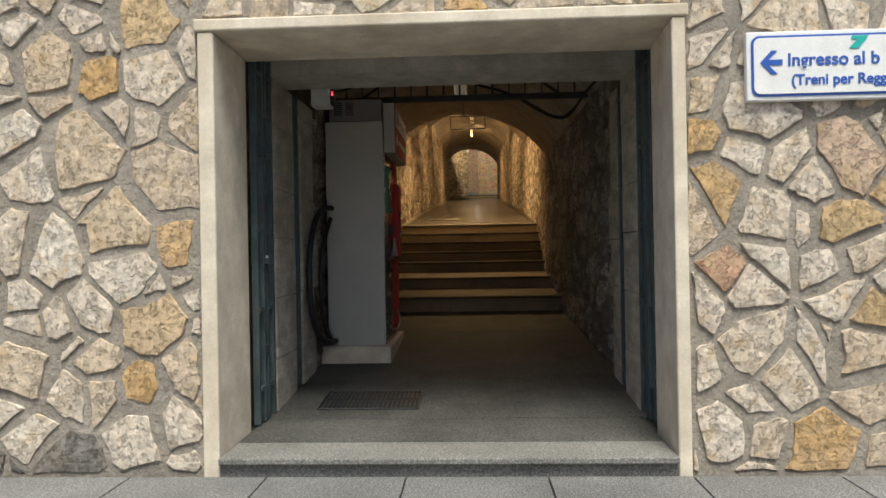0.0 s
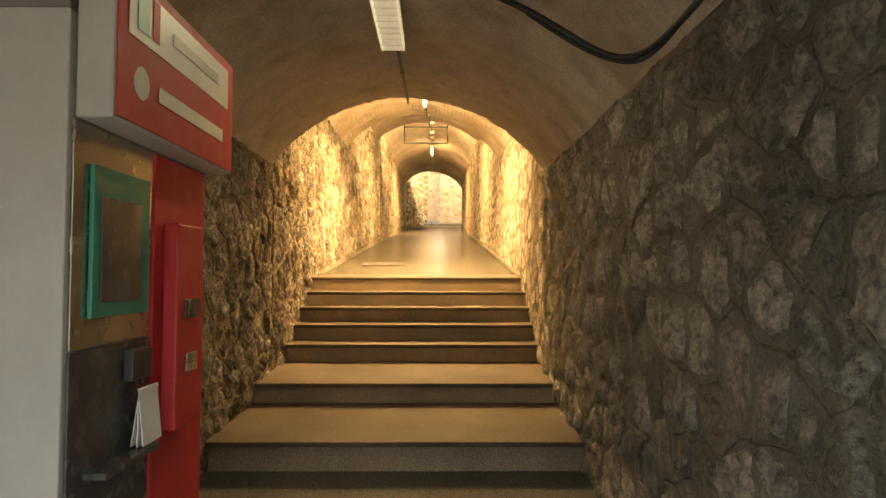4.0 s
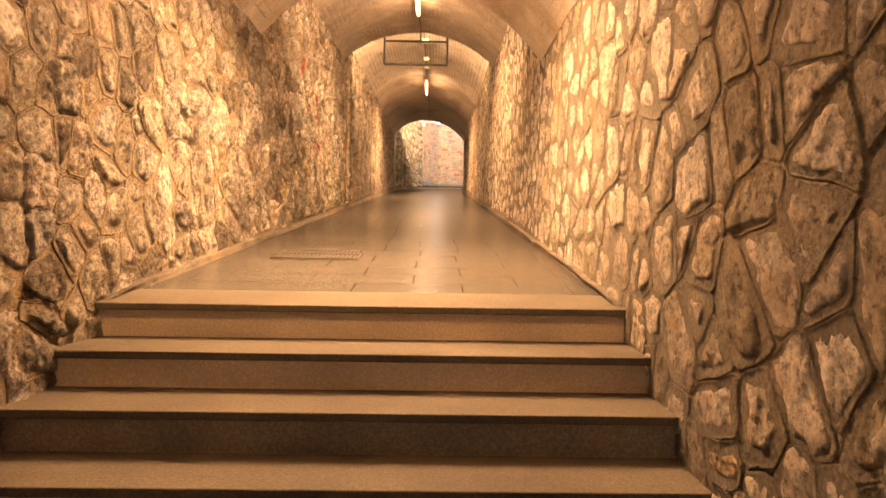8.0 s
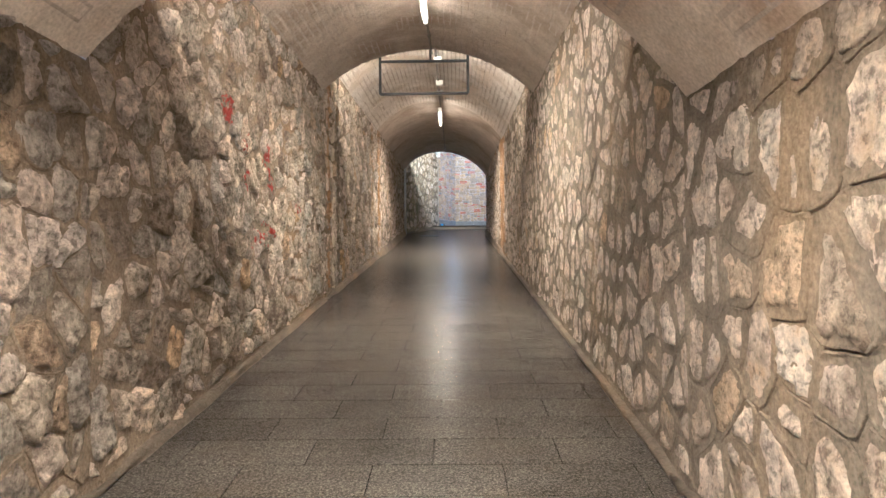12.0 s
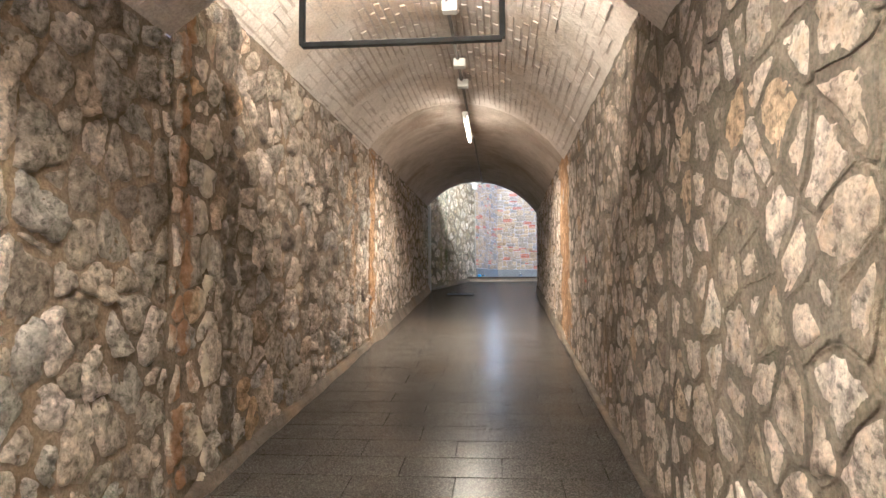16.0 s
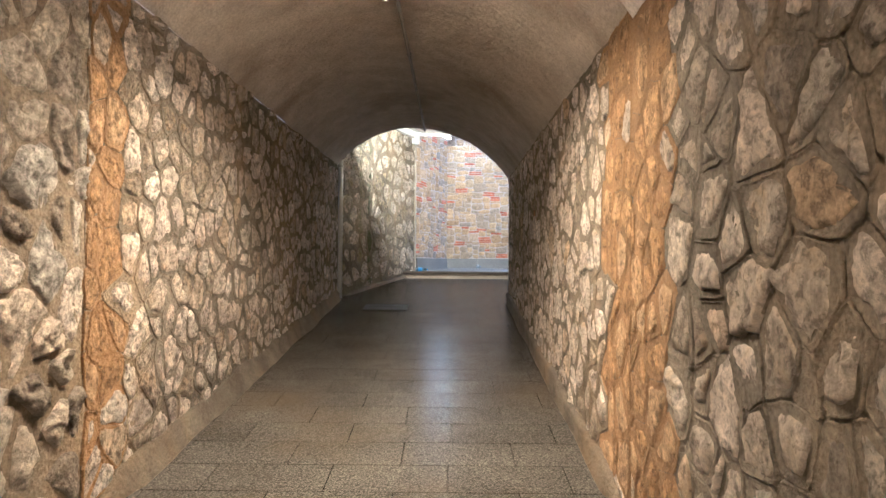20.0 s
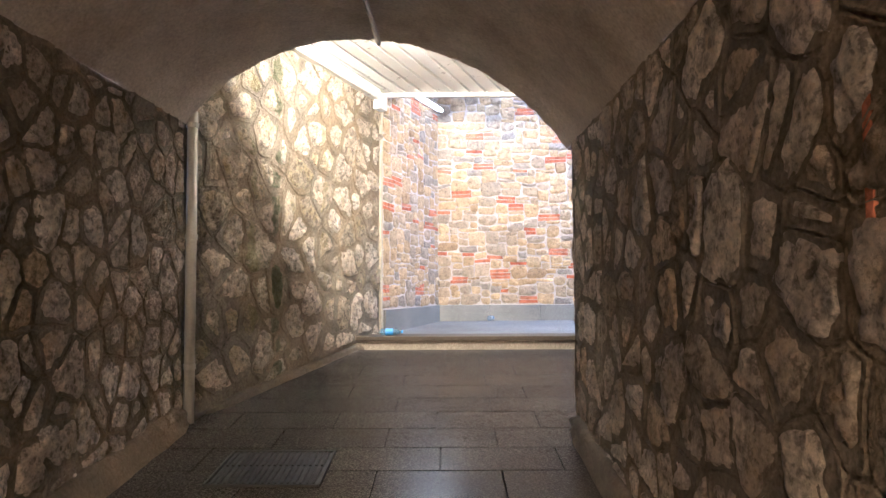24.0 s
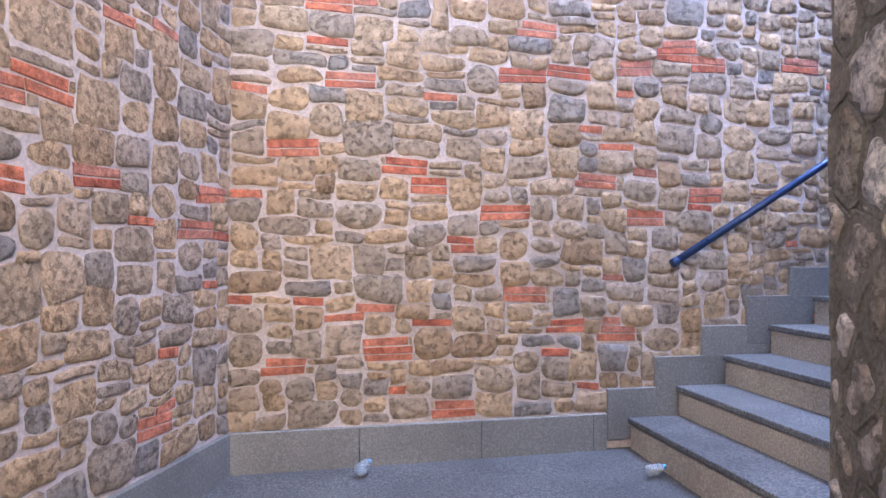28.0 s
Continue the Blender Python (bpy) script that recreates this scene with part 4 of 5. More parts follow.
for k in range(12):
    x, z = 2.50 + 0.29 * k, 3.955 + 0.165 * (k + 1)
    step = tagged(empty("stair_step", pose(x, 34.85, z)), "grey granite stair step with a pale riser", "step", "steps of the far stairs", kind="structure")
    part("tread", box(-0.02, -0.92, -0.03, 0.32, 0.87, 0.0, 0.005), LANDING, step)
    part("riser", box(0.0, -0.92, -0.31, 0.29, 0.87, -0.032), RISER_FAR, step)

# lamps
lamps = []


def tube_lamp(place, length, yaw, power, label, lit=TUBEGLOW, colour=LAMP, roll=0, glow=0.1, spread=128):
    """A fluorescent batten: tray, end caps and the tube under it."""
    m = pose(*place, 0, roll, yaw)
    lamp = tagged(empty("tube_lamp", m), label, "lamp")
    part("tray", box(-0.035, -length / 2 - 0.03, 0.018, 0.035, length / 2 + 0.03, 0.06, 0.006), WHITE, lamp)
    for s in (-1, 1):
        part("end_cap", box(-0.02, s * (length / 2 + 0.01) - 0.018, -0.03, 0.02, s * (length / 2 + 0.01) + 0.018, 0.02, 0.004), WHITE, lamp)
    part("tube", rod((0, -length / 2, -0.012), (0, length / 2, -0.012), 0.019, 12), lit, lamp, "glowing fluorescent tube", True)
    light = tube_light("tube_lamp_light", (0, 0, 0), length * 0.95, 0.05, power, 0, colour)
    light.matrix_world = m @ pose(0, 0, -0.045)
    light.data.spread = radians(spread)
    if glow:
        for s in (-1, 1):
            side = new("tube_lamp_glow", bpy.data.lights.new("tube_lamp_glow", "POINT"))
            side.data.energy, side.data.color, side.data.shadow_soft_size = power * glow / 2, colour, 0.03
            side.matrix_world = m @ pose(0, s * length * 0.3, -0.07)
    return lamp


def trough_lamp(x, y, z, length, power, lit=TUBEGLOW, colour=LAMP):
    """A tube in a trough on the far face of an arch; the trough's lower lip cuts its light off at about 45 degrees."""
    lamp = tagged(empty("trough_lamp", pose(x, y, z)), "lit fluorescent trough lamp on the back of the arch", "lamp", "trough lamps behind the arches")
    h = length / 2
    part("back_plate", box(-h - 0.04, 0.0, -0.062, h + 0.04, 0.012, 0.05, 0.003), WHITE, lamp)
    part("lower_lip", box(-h - 0.04, 0.013, -0.062, h + 0.04, 0.098, -0.054, 0.002), WHITE, lamp)
    for s in (-1, 1):
        part("end_cap", box(s * (h + 0.025) - 0.012, 0.013, -0.053, s * (h + 0.025) + 0.012, 0.062, 0.03, 0.003), WHITE, lamp)
    part("tube", rod((-h, 0.038, 0), (h, 0.038, 0), 0.014, 12), lit, lamp, "glowing fluorescent tube", True)
    light = tube_light("trough_lamp_light", (0, 0, 0), 0.022, length * 0.96, power, 0, colour)
    light.matrix_world = look((x, y + 0.056, z), (x, y + 1.0, z))
    light.data.spread = radians(172)
    return lamp


tube_lamp((0.0, 13.65, 4.20), 1.4, 0, 118, "lit fluorescent batten under the vault above the stairs", spread=140)
tube_lamp((0.0, 18.6, 5.27), 1.2, 0, 74, "lit fluorescent batten under the ramp's vault", roll=-8, spread=136)
tube_lamp((0.04, 25.74, 5.68), 1.25, 0, 80, "lit fluorescent batten on the conduit of the far vault", spread=138)
trough_lamp(-0.1, 10.73, 3.98, 1.2, 48)
trough_lamp(-0.05, 15.53, 5.02, 1.2, 58)
trough_lamp(-0.02, 20.63, 5.66, 1.2, 52)
trough_lamp(0.35, 31.63, 6.20, 1.2, 68, TUBECOOL, (1.0, 0.72, 0.39))
ang = math.degrees(math.atan2(-(0.385 + 0.165), 35.68 - 34.32))
tube_lamp((0.235, 35.12, 6.56), 1.05, ang, 10, "lit cool fluorescent batten on the stone veneer wall", TUBECOOL, (1.0, 0.88, 0.68), -62, 0, 150)

# daylight that falls down the stairs through their open end
day = tube_light("stair_daylight", (0, 0, 0), 2.4, 1.3, 138, 0, (0.93, 0.94, 1.0))
day.matrix_world = look((3.0, 34.8, 9.6), (3.7, 35.5, 4.6))
day.data.spread = radians(115)

# slatted ceiling at the bend and the roof over it
verts, faces = [], []
for i in range(26):
    xs = -2.3 + 0.165 * i
    base = len(verts)
    for y, dx in ((31.3, 0.0), (34.28, 1.085)):
        for x, z in ((0.008, 6.405), (0.012, 6.392), (0.145, 6.392), (0.149, 6.405), (0.157, 6.422), (0.157, 6.45), (0.0, 6.45), (0.0, 6.422)):
            verts.append((xs + dx + x, y, z))
    n = 8
    faces += [(base + k, base + (k + 1) % n, base + n + (k + 1) % n, base + n + k) for k in range(n)]
    faces += [tuple(base + k for k in range(n))[::-1], tuple(base + n + k for k in range(n))]
tagged(from_faces("ceiling_bend", verts, faces, SLAT), "white metal slatted ceiling over the bend", "ceiling", kind="structure")
tagged(part("roof", box(-2.6, 31.3, 6.46, 3.4, 34.31, 6.7), PLASTER), "plain roof over the bend", "roof", kind="structure")
tagged(part("trim", box(-0.55, 34.285, 6.355, 2.5, 34.335, 6.46, 0.004), SLAT), "white metal edge of the slatted ceiling", "trim", kind="structure")


def along(wall, u0, u1, z0, z1, n0, n1, bevel=0.004):
    """A box along a wall's face, from u0 to u1, in world coordinates."""
    b = box(u0, n0, z0, u1, n1, z1, bevel)
    for q in b.verts:
        q.co = wall.at(q.co.x, q.co.z, q.co.y)
    bmesh.ops.recalc_face_normals(b, faces=b.faces[:])
    return b


lb = LEFT[5]
trunking = tagged(empty("cable_trunking", pose(0, 0, 0)), "white plastic cable trunking along the top of the wall", "trunking")
part("duct", along(lb, 0.0, lb.length - 0.18, 6.28, 6.39, 0.0, 0.075), SLAT, trunking)
part("cover", along(lb, 0.0, lb.length - 0.18, 6.295, 6.375, 0.077, 0.087), WHITE, trunking)
tagged(part("junction_box", along(lb, lb.length - 0.17, lb.length - 0.03, 6.19, 6.35, 0.0, 0.10, 0.008), WHITE), "small white junction box on the wall", "junction box")
tagged(part("corner_trim", along(lb, lb.length - 0.035, lb.length + 0.015, 3.93, 6.39, 0.0, 0.03, 0.01), TRIM), "rough cream corner strip between two walls", "trim", kind="structure")
pipe = tagged(empty("drain_pipe", pose(-1.085, 31.62, 0)), "grey plastic pipe with clamps on the wall", "pipe")
part("tube", rod((0, 0, ramp_z(31.6)), (0, 0, 5.50), 0.032, 14), PIPE, pipe, smooth=True)
for z in (3.9, 4.7, 5.4):
    part("clamp", rod((0, 0, z), (0, 0, z + 0.03), 0.038, 14), PIPE, pipe)

# skirting and handrail of the stairwell
tagged(part("skirting", along(brick_l, 0.01, brick_l.length - 0.015, 3.9, 4.145, 0.0, 0.03), SKIRT), "grey stone skirting", "skirting", kind="structure")
joints = [0.0, 0.62, 1.25, 1.88]
for a, b in zip(joints, joints[1:] + [1.965]):
    tagged(part("skirting", along(brick_b, a + 0.012, b + 0.009, 3.9, 4.145, 0.0, 0.03), SKIRT), "grey stone skirting", "skirting", kind="structure")
for k in range(10):
    a = 1.965 + 0.29 * k
    tagged(part("skirting", along(brick_b, a + 0.012, a + 0.46, 4.0 + 0.167 * k, 4.278 + 0.167 * k, 0.0, 0.030 + 0.0012 * (k % 2)), SKIRT), "stepped grey stone skirting beside the stairs", "skirting", kind="structure")
rail = tagged(empty("handrail", pose(2.72, 35.66, 4.97)), "dark blue tubular handrail on the stairwell wall", "handrail")
part("tube", rod((0, 0, 0), (2.6, 0.03, 1.56), 0.021, 14), RAILBLUE, rail, smooth=True)
part("end_cap", rod((-0.012, 0, -0.007), (0.02, 0, 0.012), 0.026, 14), RAILBLUE, rail, smooth=True)
for s in (0.04, 1.3, 2.4):
    part("bracket", rod((s, 0, s * 0.6 - 0.005), (s, 0.10, s * 0.6 - 0.05), 0.011, 10), RAILBLUE, rail, smooth=True)


# plastic bottles
def bottle(place, yaw, length, r, label, crushed=0.0):
    ob = tagged(empty("plastic_bottle", pose(*place, 0, 0, yaw)), label, "bottle", "bottles on the landing")
    prof = [(0.0, 0.55), (0.03, 0.95), (0.10, 1.0), (0.18, 0.93), (0.24, 1.0), (0.52, 1.0), (0.58, 0.93), (0.66, 0.98), (0.80, 0.62), (0.88, 0.36), (0.93, 0.34)]
    b = bmesh.new()
    rings = []
    rng = random.Random(int(length * 1000))
    for s, w in prof:
        rings.append([b.verts.new((s * length, r * w * math.cos(a) * (1 - crushed * rng.uniform(0, 0.7)), r * w * math.sin(a) * (1 - crushed * rng.uniform(0, 0.7)))) for a in [k * math.tau / 16 for k in range(16)]])
    for p, q in zip(rings, rings[1:]):
        for k in range(16):
            b.faces.new((p[k], p[(k + 1) % 16], q[(k + 1) % 16], q[k]))
    b.faces.new(rings[0][::-1])
    b.faces.new(rings[-1])
    part("bottle_body", b, BOTTLE if crushed < 0.3 else CLEAR, ob, smooth=True)
    if crushed < 0.3:
        part("wrapper", rod((0.22 * length, 0, 0), (0.56 * length, 0, 0), r * 1.02, 16, cap=False), BLUELABEL, ob, "blue paper label", True)
    part("cap", rod((0.925 * length, 0, 0), (0.99 * length, 0, 0), r * 0.42, 14), BLUELABEL, ob, "blue screw cap", True)
    return ob


bottle((-0.15, 33.95, LAND0 + 0.037), 4, 0.22, 0.033, "empty clear plastic bottle with a blue label lying on the landing")
bottle((1.0, 35.50, 3.955 + 0.034), 62, 0.13, 0.034, "crushed clear plastic bottle near the back wall", 0.45)
bottle((2.36, 35.28, 3.95 + 0.03), 20, 0.12, 0.03, "crushed clear plastic bottle at the foot of the stairs", 0.5)


# fillets of cement along the foot of the walls
def fillet(wall, seed, u0=0.0, u1=None, wide=0.10, high=0.09):
    verts, faces = [], []
    u1 = wall.length if u1 is None else u1
    n = int((u1 - u0) / 0.08)
    for k in range(n + 1):
        u = u0 + (u1 - u0) * k / n
        v = wall.low[0] + (wall.low[1] - wall.low[0]) * u / wall.length
        w = wide * (1 + 0.35 * noise.noise((u * 1.3, seed, 0)) + 0.12 * noise.noise((u * 7, seed, 4)))
        h = high * (1 + 0.45 * noise.noise((u * 1.7, seed, 9)) + 0.15 * noise.noise((u * 8, seed, 2)))
        end = min(1.0, k / 5, (n - k) / 5 + 0.6)
        w, h = w * max(end, 0.15), h * end
        for dn, dv in ((-0.02, h), (0.03, h), (0.05, h * 0.8), (w * 0.8, 0.02), (w, 0.004), (w + 0.006, -0.03)):
            verts.append(wall.at(u, v + dv, dn))
    for k in range(n):
        for i in range(5):
            f = (k * 6 + i, k * 6 + i + 1, k * 6 + i + 7, k * 6 + i + 6)
            faces.append(f if not wall.flip else f[::-1])
    ob = from_faces("trim", verts, faces, FILLET, None, True)
    tagged(ob, "rough cement fillet along the foot of the wall", "trim", kind="structure")


FILLET = mortar_mat("cement_fillet", (0.21, 0.178, 0.136), (0.125, 0.106, 0.083), depth=0.02, stain=(0.26, 0.19, 0.11), weather=0.9)
for k in (1, 2, 3, 4, 5):
    u0 = 1.95 if k == 1 else 0.0
    for w in (LEFT[k], RIGHT[k]):
        low = w.low
        if k == 1:
            w.low = (ramp_z(10.7), low[1])
        wide, high = (0.06, 0.045) if w is LEFT[k] else (0.035, 0.045)
        if k == 3 and w is LEFT[k]:
            wide, high = 0.07, 0.07
        if k == 4:
            wide, high = (0.10, 0.13) if w is LEFT[k] else (0.05, 0.13)
        fillet(w, k, u0, None, wide, high)
        w.low = low


# conduits, boxes and the hanging frame along the crown of the vaults
def conduit(points, label, r=0.013):
    ob = tagged(empty("conduit", pose(*points[0])), label, "conduit")
    o = Vector(points[0])
    for a, b in zip(points, points[1:]):
        part("tube", rod(Vector(a) - o, Vector(b) - o, r, 10), CONDUIT, ob, smooth=True)
        part("clip", rod((Vector(a) + (Vector(b) - Vector(a)) * 0.5) - o - Vector((0, 0.015, 0)), (Vector(a) + (Vector(b) - Vector(a)) * 0.5) - o + Vector((0, 0.015, 0)), r * 1.5, 10), CONDUIT, ob)
    return ob


conduit([(-0.12, 8.8, 3.27), (-0.1, 10.75, 3.27)], "grey electrical conduit along the vault's crown")
conduit([(0.0, 10.75, 4.28), (0.0, 12.95, 4.29)], "grey electrical conduit along the vault's crown")
conduit([(0.0, 14.4, 4.29), (0.01, 15.52, 4.29)], "grey electrical conduit along the vault's crown")
conduit([(0.01, 15.52, 5.35), (0.0, 17.95, 5.38)], "grey electrical conduit along the vault's crown")
conduit([(0.0, 19.3, 5.38), (0.02, 20.62, 5.38)], "grey electrical conduit along the vault's crown")
conduit([(0.02, 20.64, 5.88), (0.04, 23.0, 5.88), (0.05, 25.5, 5.87)], "grey electrical conduit along the vault's crown", 0.016)
conduit([(0.07, 26.95, 5.87), (0.08, 29.3, 5.89), (0.09, 31.55, 5.90)], "grey electrical conduit along the vault's crown", 0.014)
for y in (22.4, 23.7, 24.35):
    tagged(part("junction_box", box(0.0, y - 0.05, 5.80, 0.12, y + 0.05, 5.885, 0.01), WHITE), "small white junction box on the vault", "junction box", "boxes along the conduit")
hang = tagged(empty("hanging_sign_frame", pose(-0.08, 20.72, 4.92)), "empty black steel frame hung under the vault", "sign frame")
for za, nm in ((0.0, "lower_bar"), (0.40, "upper_bar")):
    part(nm, bar((-0.54, 0, za), (0.54, 0, za), 0.032, 0.032), DARKMETAL, hang)
for x in (-0.54, 0.54):
    part("side_bar", bar((x, 0, 0), (x, 0, 0.52), 0.032, 0.032), DARKMETAL, hang)
part("hanger", bar((0.08, 0, 0.4), (0.08, 0, 0.97), 0.025, 0.025), DARKMETAL, hang)


# floor gratings
def grating(x0, y0, x1, y1, zfun, slope, bars, label, across=1, metal=None):
    ob = tagged(empty("floor_grating", pose((x0 + x1) / 2, (y0 + y1) / 2, zfun((y0 + y1) / 2) + 0.003, math.degrees(math.atan(slope)))), label, "grating")
    w, d = (x1 - x0) / 2, (y1 - y0) / 2
    # no real hollow: a flat black sheet gives the shade below the bars
    part("pit", box(-w + 0.01, -d + 0.01, -0.004, w - 0.01, d - 0.01, 0.0), BLACK, ob)
    for a, b in (((-w, -d), (w, -d)), ((-w, d), (w, d)), ((-w, -d), (-w, d)), ((w, -d), (w, d))):
        part("frame_bar", bar((*a, 0.004), (*b, 0.002), 0.013, 0.014), metal or RUST, ob)
    rows = ((-d, 0.0), (0.0, d)) if across == 2 else ((-d, d),)
    for ya, yb in rows:
        for k in range(1, bars):
            x = -w + 2 * w * k / bars
            part("slat", box(x - w / bars * 0.42, ya + 0.02, -0.002, x + w / bars * 0.42, yb - 0.02, 0.008), metal or RUST, ob)
    return ob


RUST = plain_mat("brown_grating_steel", (0.115, 0.095, 0.078), 0.45, 0.4, 0.3, 20, 0.001, wear=(0.13, 0.075, 0.05))
DRAIN = plain_mat("dark_drain_iron", (0.030, 0.028, 0.026), 0.7, 0.0, 0.3, 20, 0.001)
grating(-1.16, 4.84, -0.42, 5.27, entry_z, ENTRY_SLOPE, 22, "dark grey steel floor grating inside the entrance", 2, DARKMETAL)
grating(-0.93, 14.27, -0.29, 14.73, ramp_z, RAMP_SLOPE, 20, "rusty steel drain grating in the ramp floor", 2)
grating(-0.64, 30.68, -0.10, 31.12, ramp_z, RAMP_SLOPE, 18, "dark drain grating near the end of the ramp", 2, DRAIN)


# folding gates
def gate_leaf(x, ya, yb, count, z0, z1, label, seed):
    rng = random.Random(seed)
    ob = tagged(empty("folding_gate", pose(x, ya, z0)), label, "gate", "folded entrance gates")
    for k in range(count):
        y = (yb - ya) * k / (count - 1)
        part("upright", box(-0.022 - 0.01 * (k % 2), y - 0.006, 0.0, 0.022 + 0.01 * (k % 2), y + 0.03, z1 - z0, 0.003), IRON, ob)
    for k in range(count - 1):
        y = (yb - ya) * k / (count - 1)
        z = 0.22 + 0.27 * (k % 2)
        while z < z1 - z0 - 0.05:
            part("rung", box(-0.03, y + 0.012, z, 0.03, y + (yb - ya) / (count - 1) + 0.012, z + 0.03, 0.003), IRON, ob)
            z += 0.54
    part("top_rail", box(-0.03, 0.0, z1 - z0 - 0.14, 0.03, yb - ya + 0.02, z1 - z0 - 0.09, 0.004), IRON, ob)
    return ob


gate_leaf(-1.475, 4.46, 4.76, 4, entry_z(4.5) + 0.02, 2.62, "folded dark teal iron gate leaf with short rungs", 1)
gate_leaf(-1.47, 5.39, 5.49, 3, entry_z(5.4) + 0.02, 2.39, "narrow dark teal iron gate fold in a wall slot", 2)
gate_leaf(1.20, 4.46, 4.75, 4, entry_z(4.5) + 0.02, 2.62, "folded dark teal iron gate leaf with short rungs", 3)
gate_leaf(1.20, 5.25, 5.38, 3, entry_z(5.4) + 0.02, 2.39, "narrow dark teal iron gate fold in a wall slot", 4)
for x, y in ((-1.44, 4.62), (1.2, 5.32)):
    lock = tagged(empty("gate_lock", pose(x, y, 1.05)), "small steel lock plate on the folded gate", "lock")
    part("plate", box(-0.03, -0.05, -0.02, 0.03, 0.05, 0.02, 0.004), IRON, lock)
    part("keyhole", rod((0.0, -0.02, 0.021), (0.0, 0.0, 0.03), 0.012, 12), WHITE, lock)

over = tagged(empty("arched_grille", pose(-0.10, 6.72, 2.64)), "dark iron grille with pointed bars above the passage", "grille")
part("bottom_rail", box(-1.28, -0.025, -0.03, 1.28, 0.025, 0.03, 0.005), DARKMETAL, over)
for k in range(15):
    x = -1.16 + 0.165 * k
    if abs(x) > 1.16:
        continue
    top = 0.10 + 0.50 * (1 - (x / 1.22) ** 2)
    u = rod((x, 0, 0.02), (x, 0, top), 0.010, 8)
    bmesh.ops.create_cone(u, cap_ends=False, segments=8, radius1=0.010, radius2=0.001, depth=0.05, matrix=Matrix.Translation((x, 0, top + 0.025)))
    part("spike_bar", u, DARKMETAL, over)
arc_pts = [(-0.98 + 1.96 * k / 16, 0.016, 0.04 + 0.42 * math.sin(math.pi * k / 16)) for k in range(17)]
arcb = bmesh.new()
rings = []
for k, p in enumerate(arc_pts):
    q0, q1 = arc_pts[max(0, k - 1)], arc_pts[min(16, k + 1)]
    n = Vector((q0[2] - q1[2], 0, q1[0] - q0[0])).normalized()
    rings.append([arcb.verts.new(Vector(p) + n * dn + Vector((0, dy, 0))) for dn, dy in ((-0.014, -0.006), (0.014, -0.006), (0.014, 0.006), (-0.014, 0.006))])
for p, q in zip(rings, rings[1:]):
    for k in range(4):
        arcb.faces.new((p[k], p[(k + 1) % 4], q[(k + 1) % 4], q[k]))
arcb.faces.new(rings[0][::-1])
arcb.faces.new(rings[-1])
part("arc_bar", arcb, DARKMETAL, over)

# cables and small fittings of the entrance vault
tagged(hose("hanging_cable", [(-0.55, 6.95, 3.02), (-0.25, 6.95, 3.10), (-0.03, 7.1, 3.02), (0.05, 7.2, 2.88), (0.25, 7.2, 2.86), (0.62, 7.2, 2.70), (0.85, 7.2, 2.53), (1.02, 7.15, 2.49), (1.12, 6.9, 2.60), (1.15, 6.5, 2.66), (1.15, 6.0, 2.62), (1.16, 5.3, 2.58)], 0.014, BLACK), "black cable slung under the entrance vault", "cable")
tagged(hose("hanging_cable", [(0.55, 7.22, 2.72), (0.75, 7.22, 2.58), (0.95, 7.2, 2.47), (1.08, 7.15, 2.50), (1.14, 6.9, 2.64)], 0.008, BLACK), "thin black cable slung beside a thicker one", "cable")
tagged(hose("hanging_cable", [(-1.38, 5.9, 2.50), (-1.30, 6.1, 2.58), (-1.25, 6.4, 2.66), (-0.9, 6.85, 2.90), (-0.55, 6.95, 3.02)], 0.010, BLACK), "black cable along the edge of the vault", "cable")
tagged(hose("black_hose", [(-1.33, 6.24, 1.52), (-1.37, 6.1, 1.52), (-1.38, 5.85, 1.46), (-1.38, 5.6, 1.2), (-1.38, 5.52, 0.9), (-1.38, 5.6, 0.55), (-1.37, 5.85, 0.33), (-1.34, 6.02, 0.26), (-1.30, 6.2, 0.27)], 0.026, BLACK), "thick black corrugated hose looped on the wall", "hose")
tagged(hose("black_hose", [(-1.34, 6.24, 1.42), (-1.36, 6.05, 1.25), (-1.37, 5.92, 1.0), (-1.37, 5.9, 0.7), (-1.36, 5.97, 0.42), (-1.33, 6.15, 0.30)], 0.02, BLACK), "black corrugated hose behind another one", "hose")
louvre = tagged(empty("louvre_lamp", pose(-0.12, 8.1, 3.12)), "dim louvred fluorescent lamp under the entrance vault", "lamp")
part("housing", box(-0.075, -0.7, 0.03, 0.075, 0.7, 0.10, 0.008), WHITE, louvre)
part("reflector", box(-0.068, -0.69, 0.022, 0.068, 0.69, 0.03), TUBEOFF, louvre)
for s in (-1, 1):
    part("side_rail", box(s * 0.072 - 0.006, -0.7, -0.02, s * 0.072 + 0.006, 0.7, 0.032, 0.002), TUBEOFF, louvre)
for k in range(15):
    y = -0.69 + 1.38 * k / 14
    part("louvre_blade", box(-0.066, y - 0.004, -0.018, 0.066, y + 0.004, 0.022), WHITE, louvre)
louvre_light = tube_light("louvre_light", (-0.12, 8.1, 3.095), 1.3, 0.12, 2.8, 0, (1.0, 0.78, 0.5))
warn = tagged(empty("warning_lamp", pose(0.05, 7.25, 3.09)), "yellow warning lamp on a grey base", "lamp")
part("base", box(-0.06, -0.05, -0.11, 0.06, 0.05, -0.02, 0.01), CONDUIT, warn)
part("lens", box(-0.045, -0.045, -0.02, 0.045, 0.045, 0.10, 0.02), YELLOW, warn, "yellow plastic lens")
eye = tagged(empty("alarm_box", pose(-1.33, 5.95, 2.50)), "white alarm box with a red indicator", "alarm")
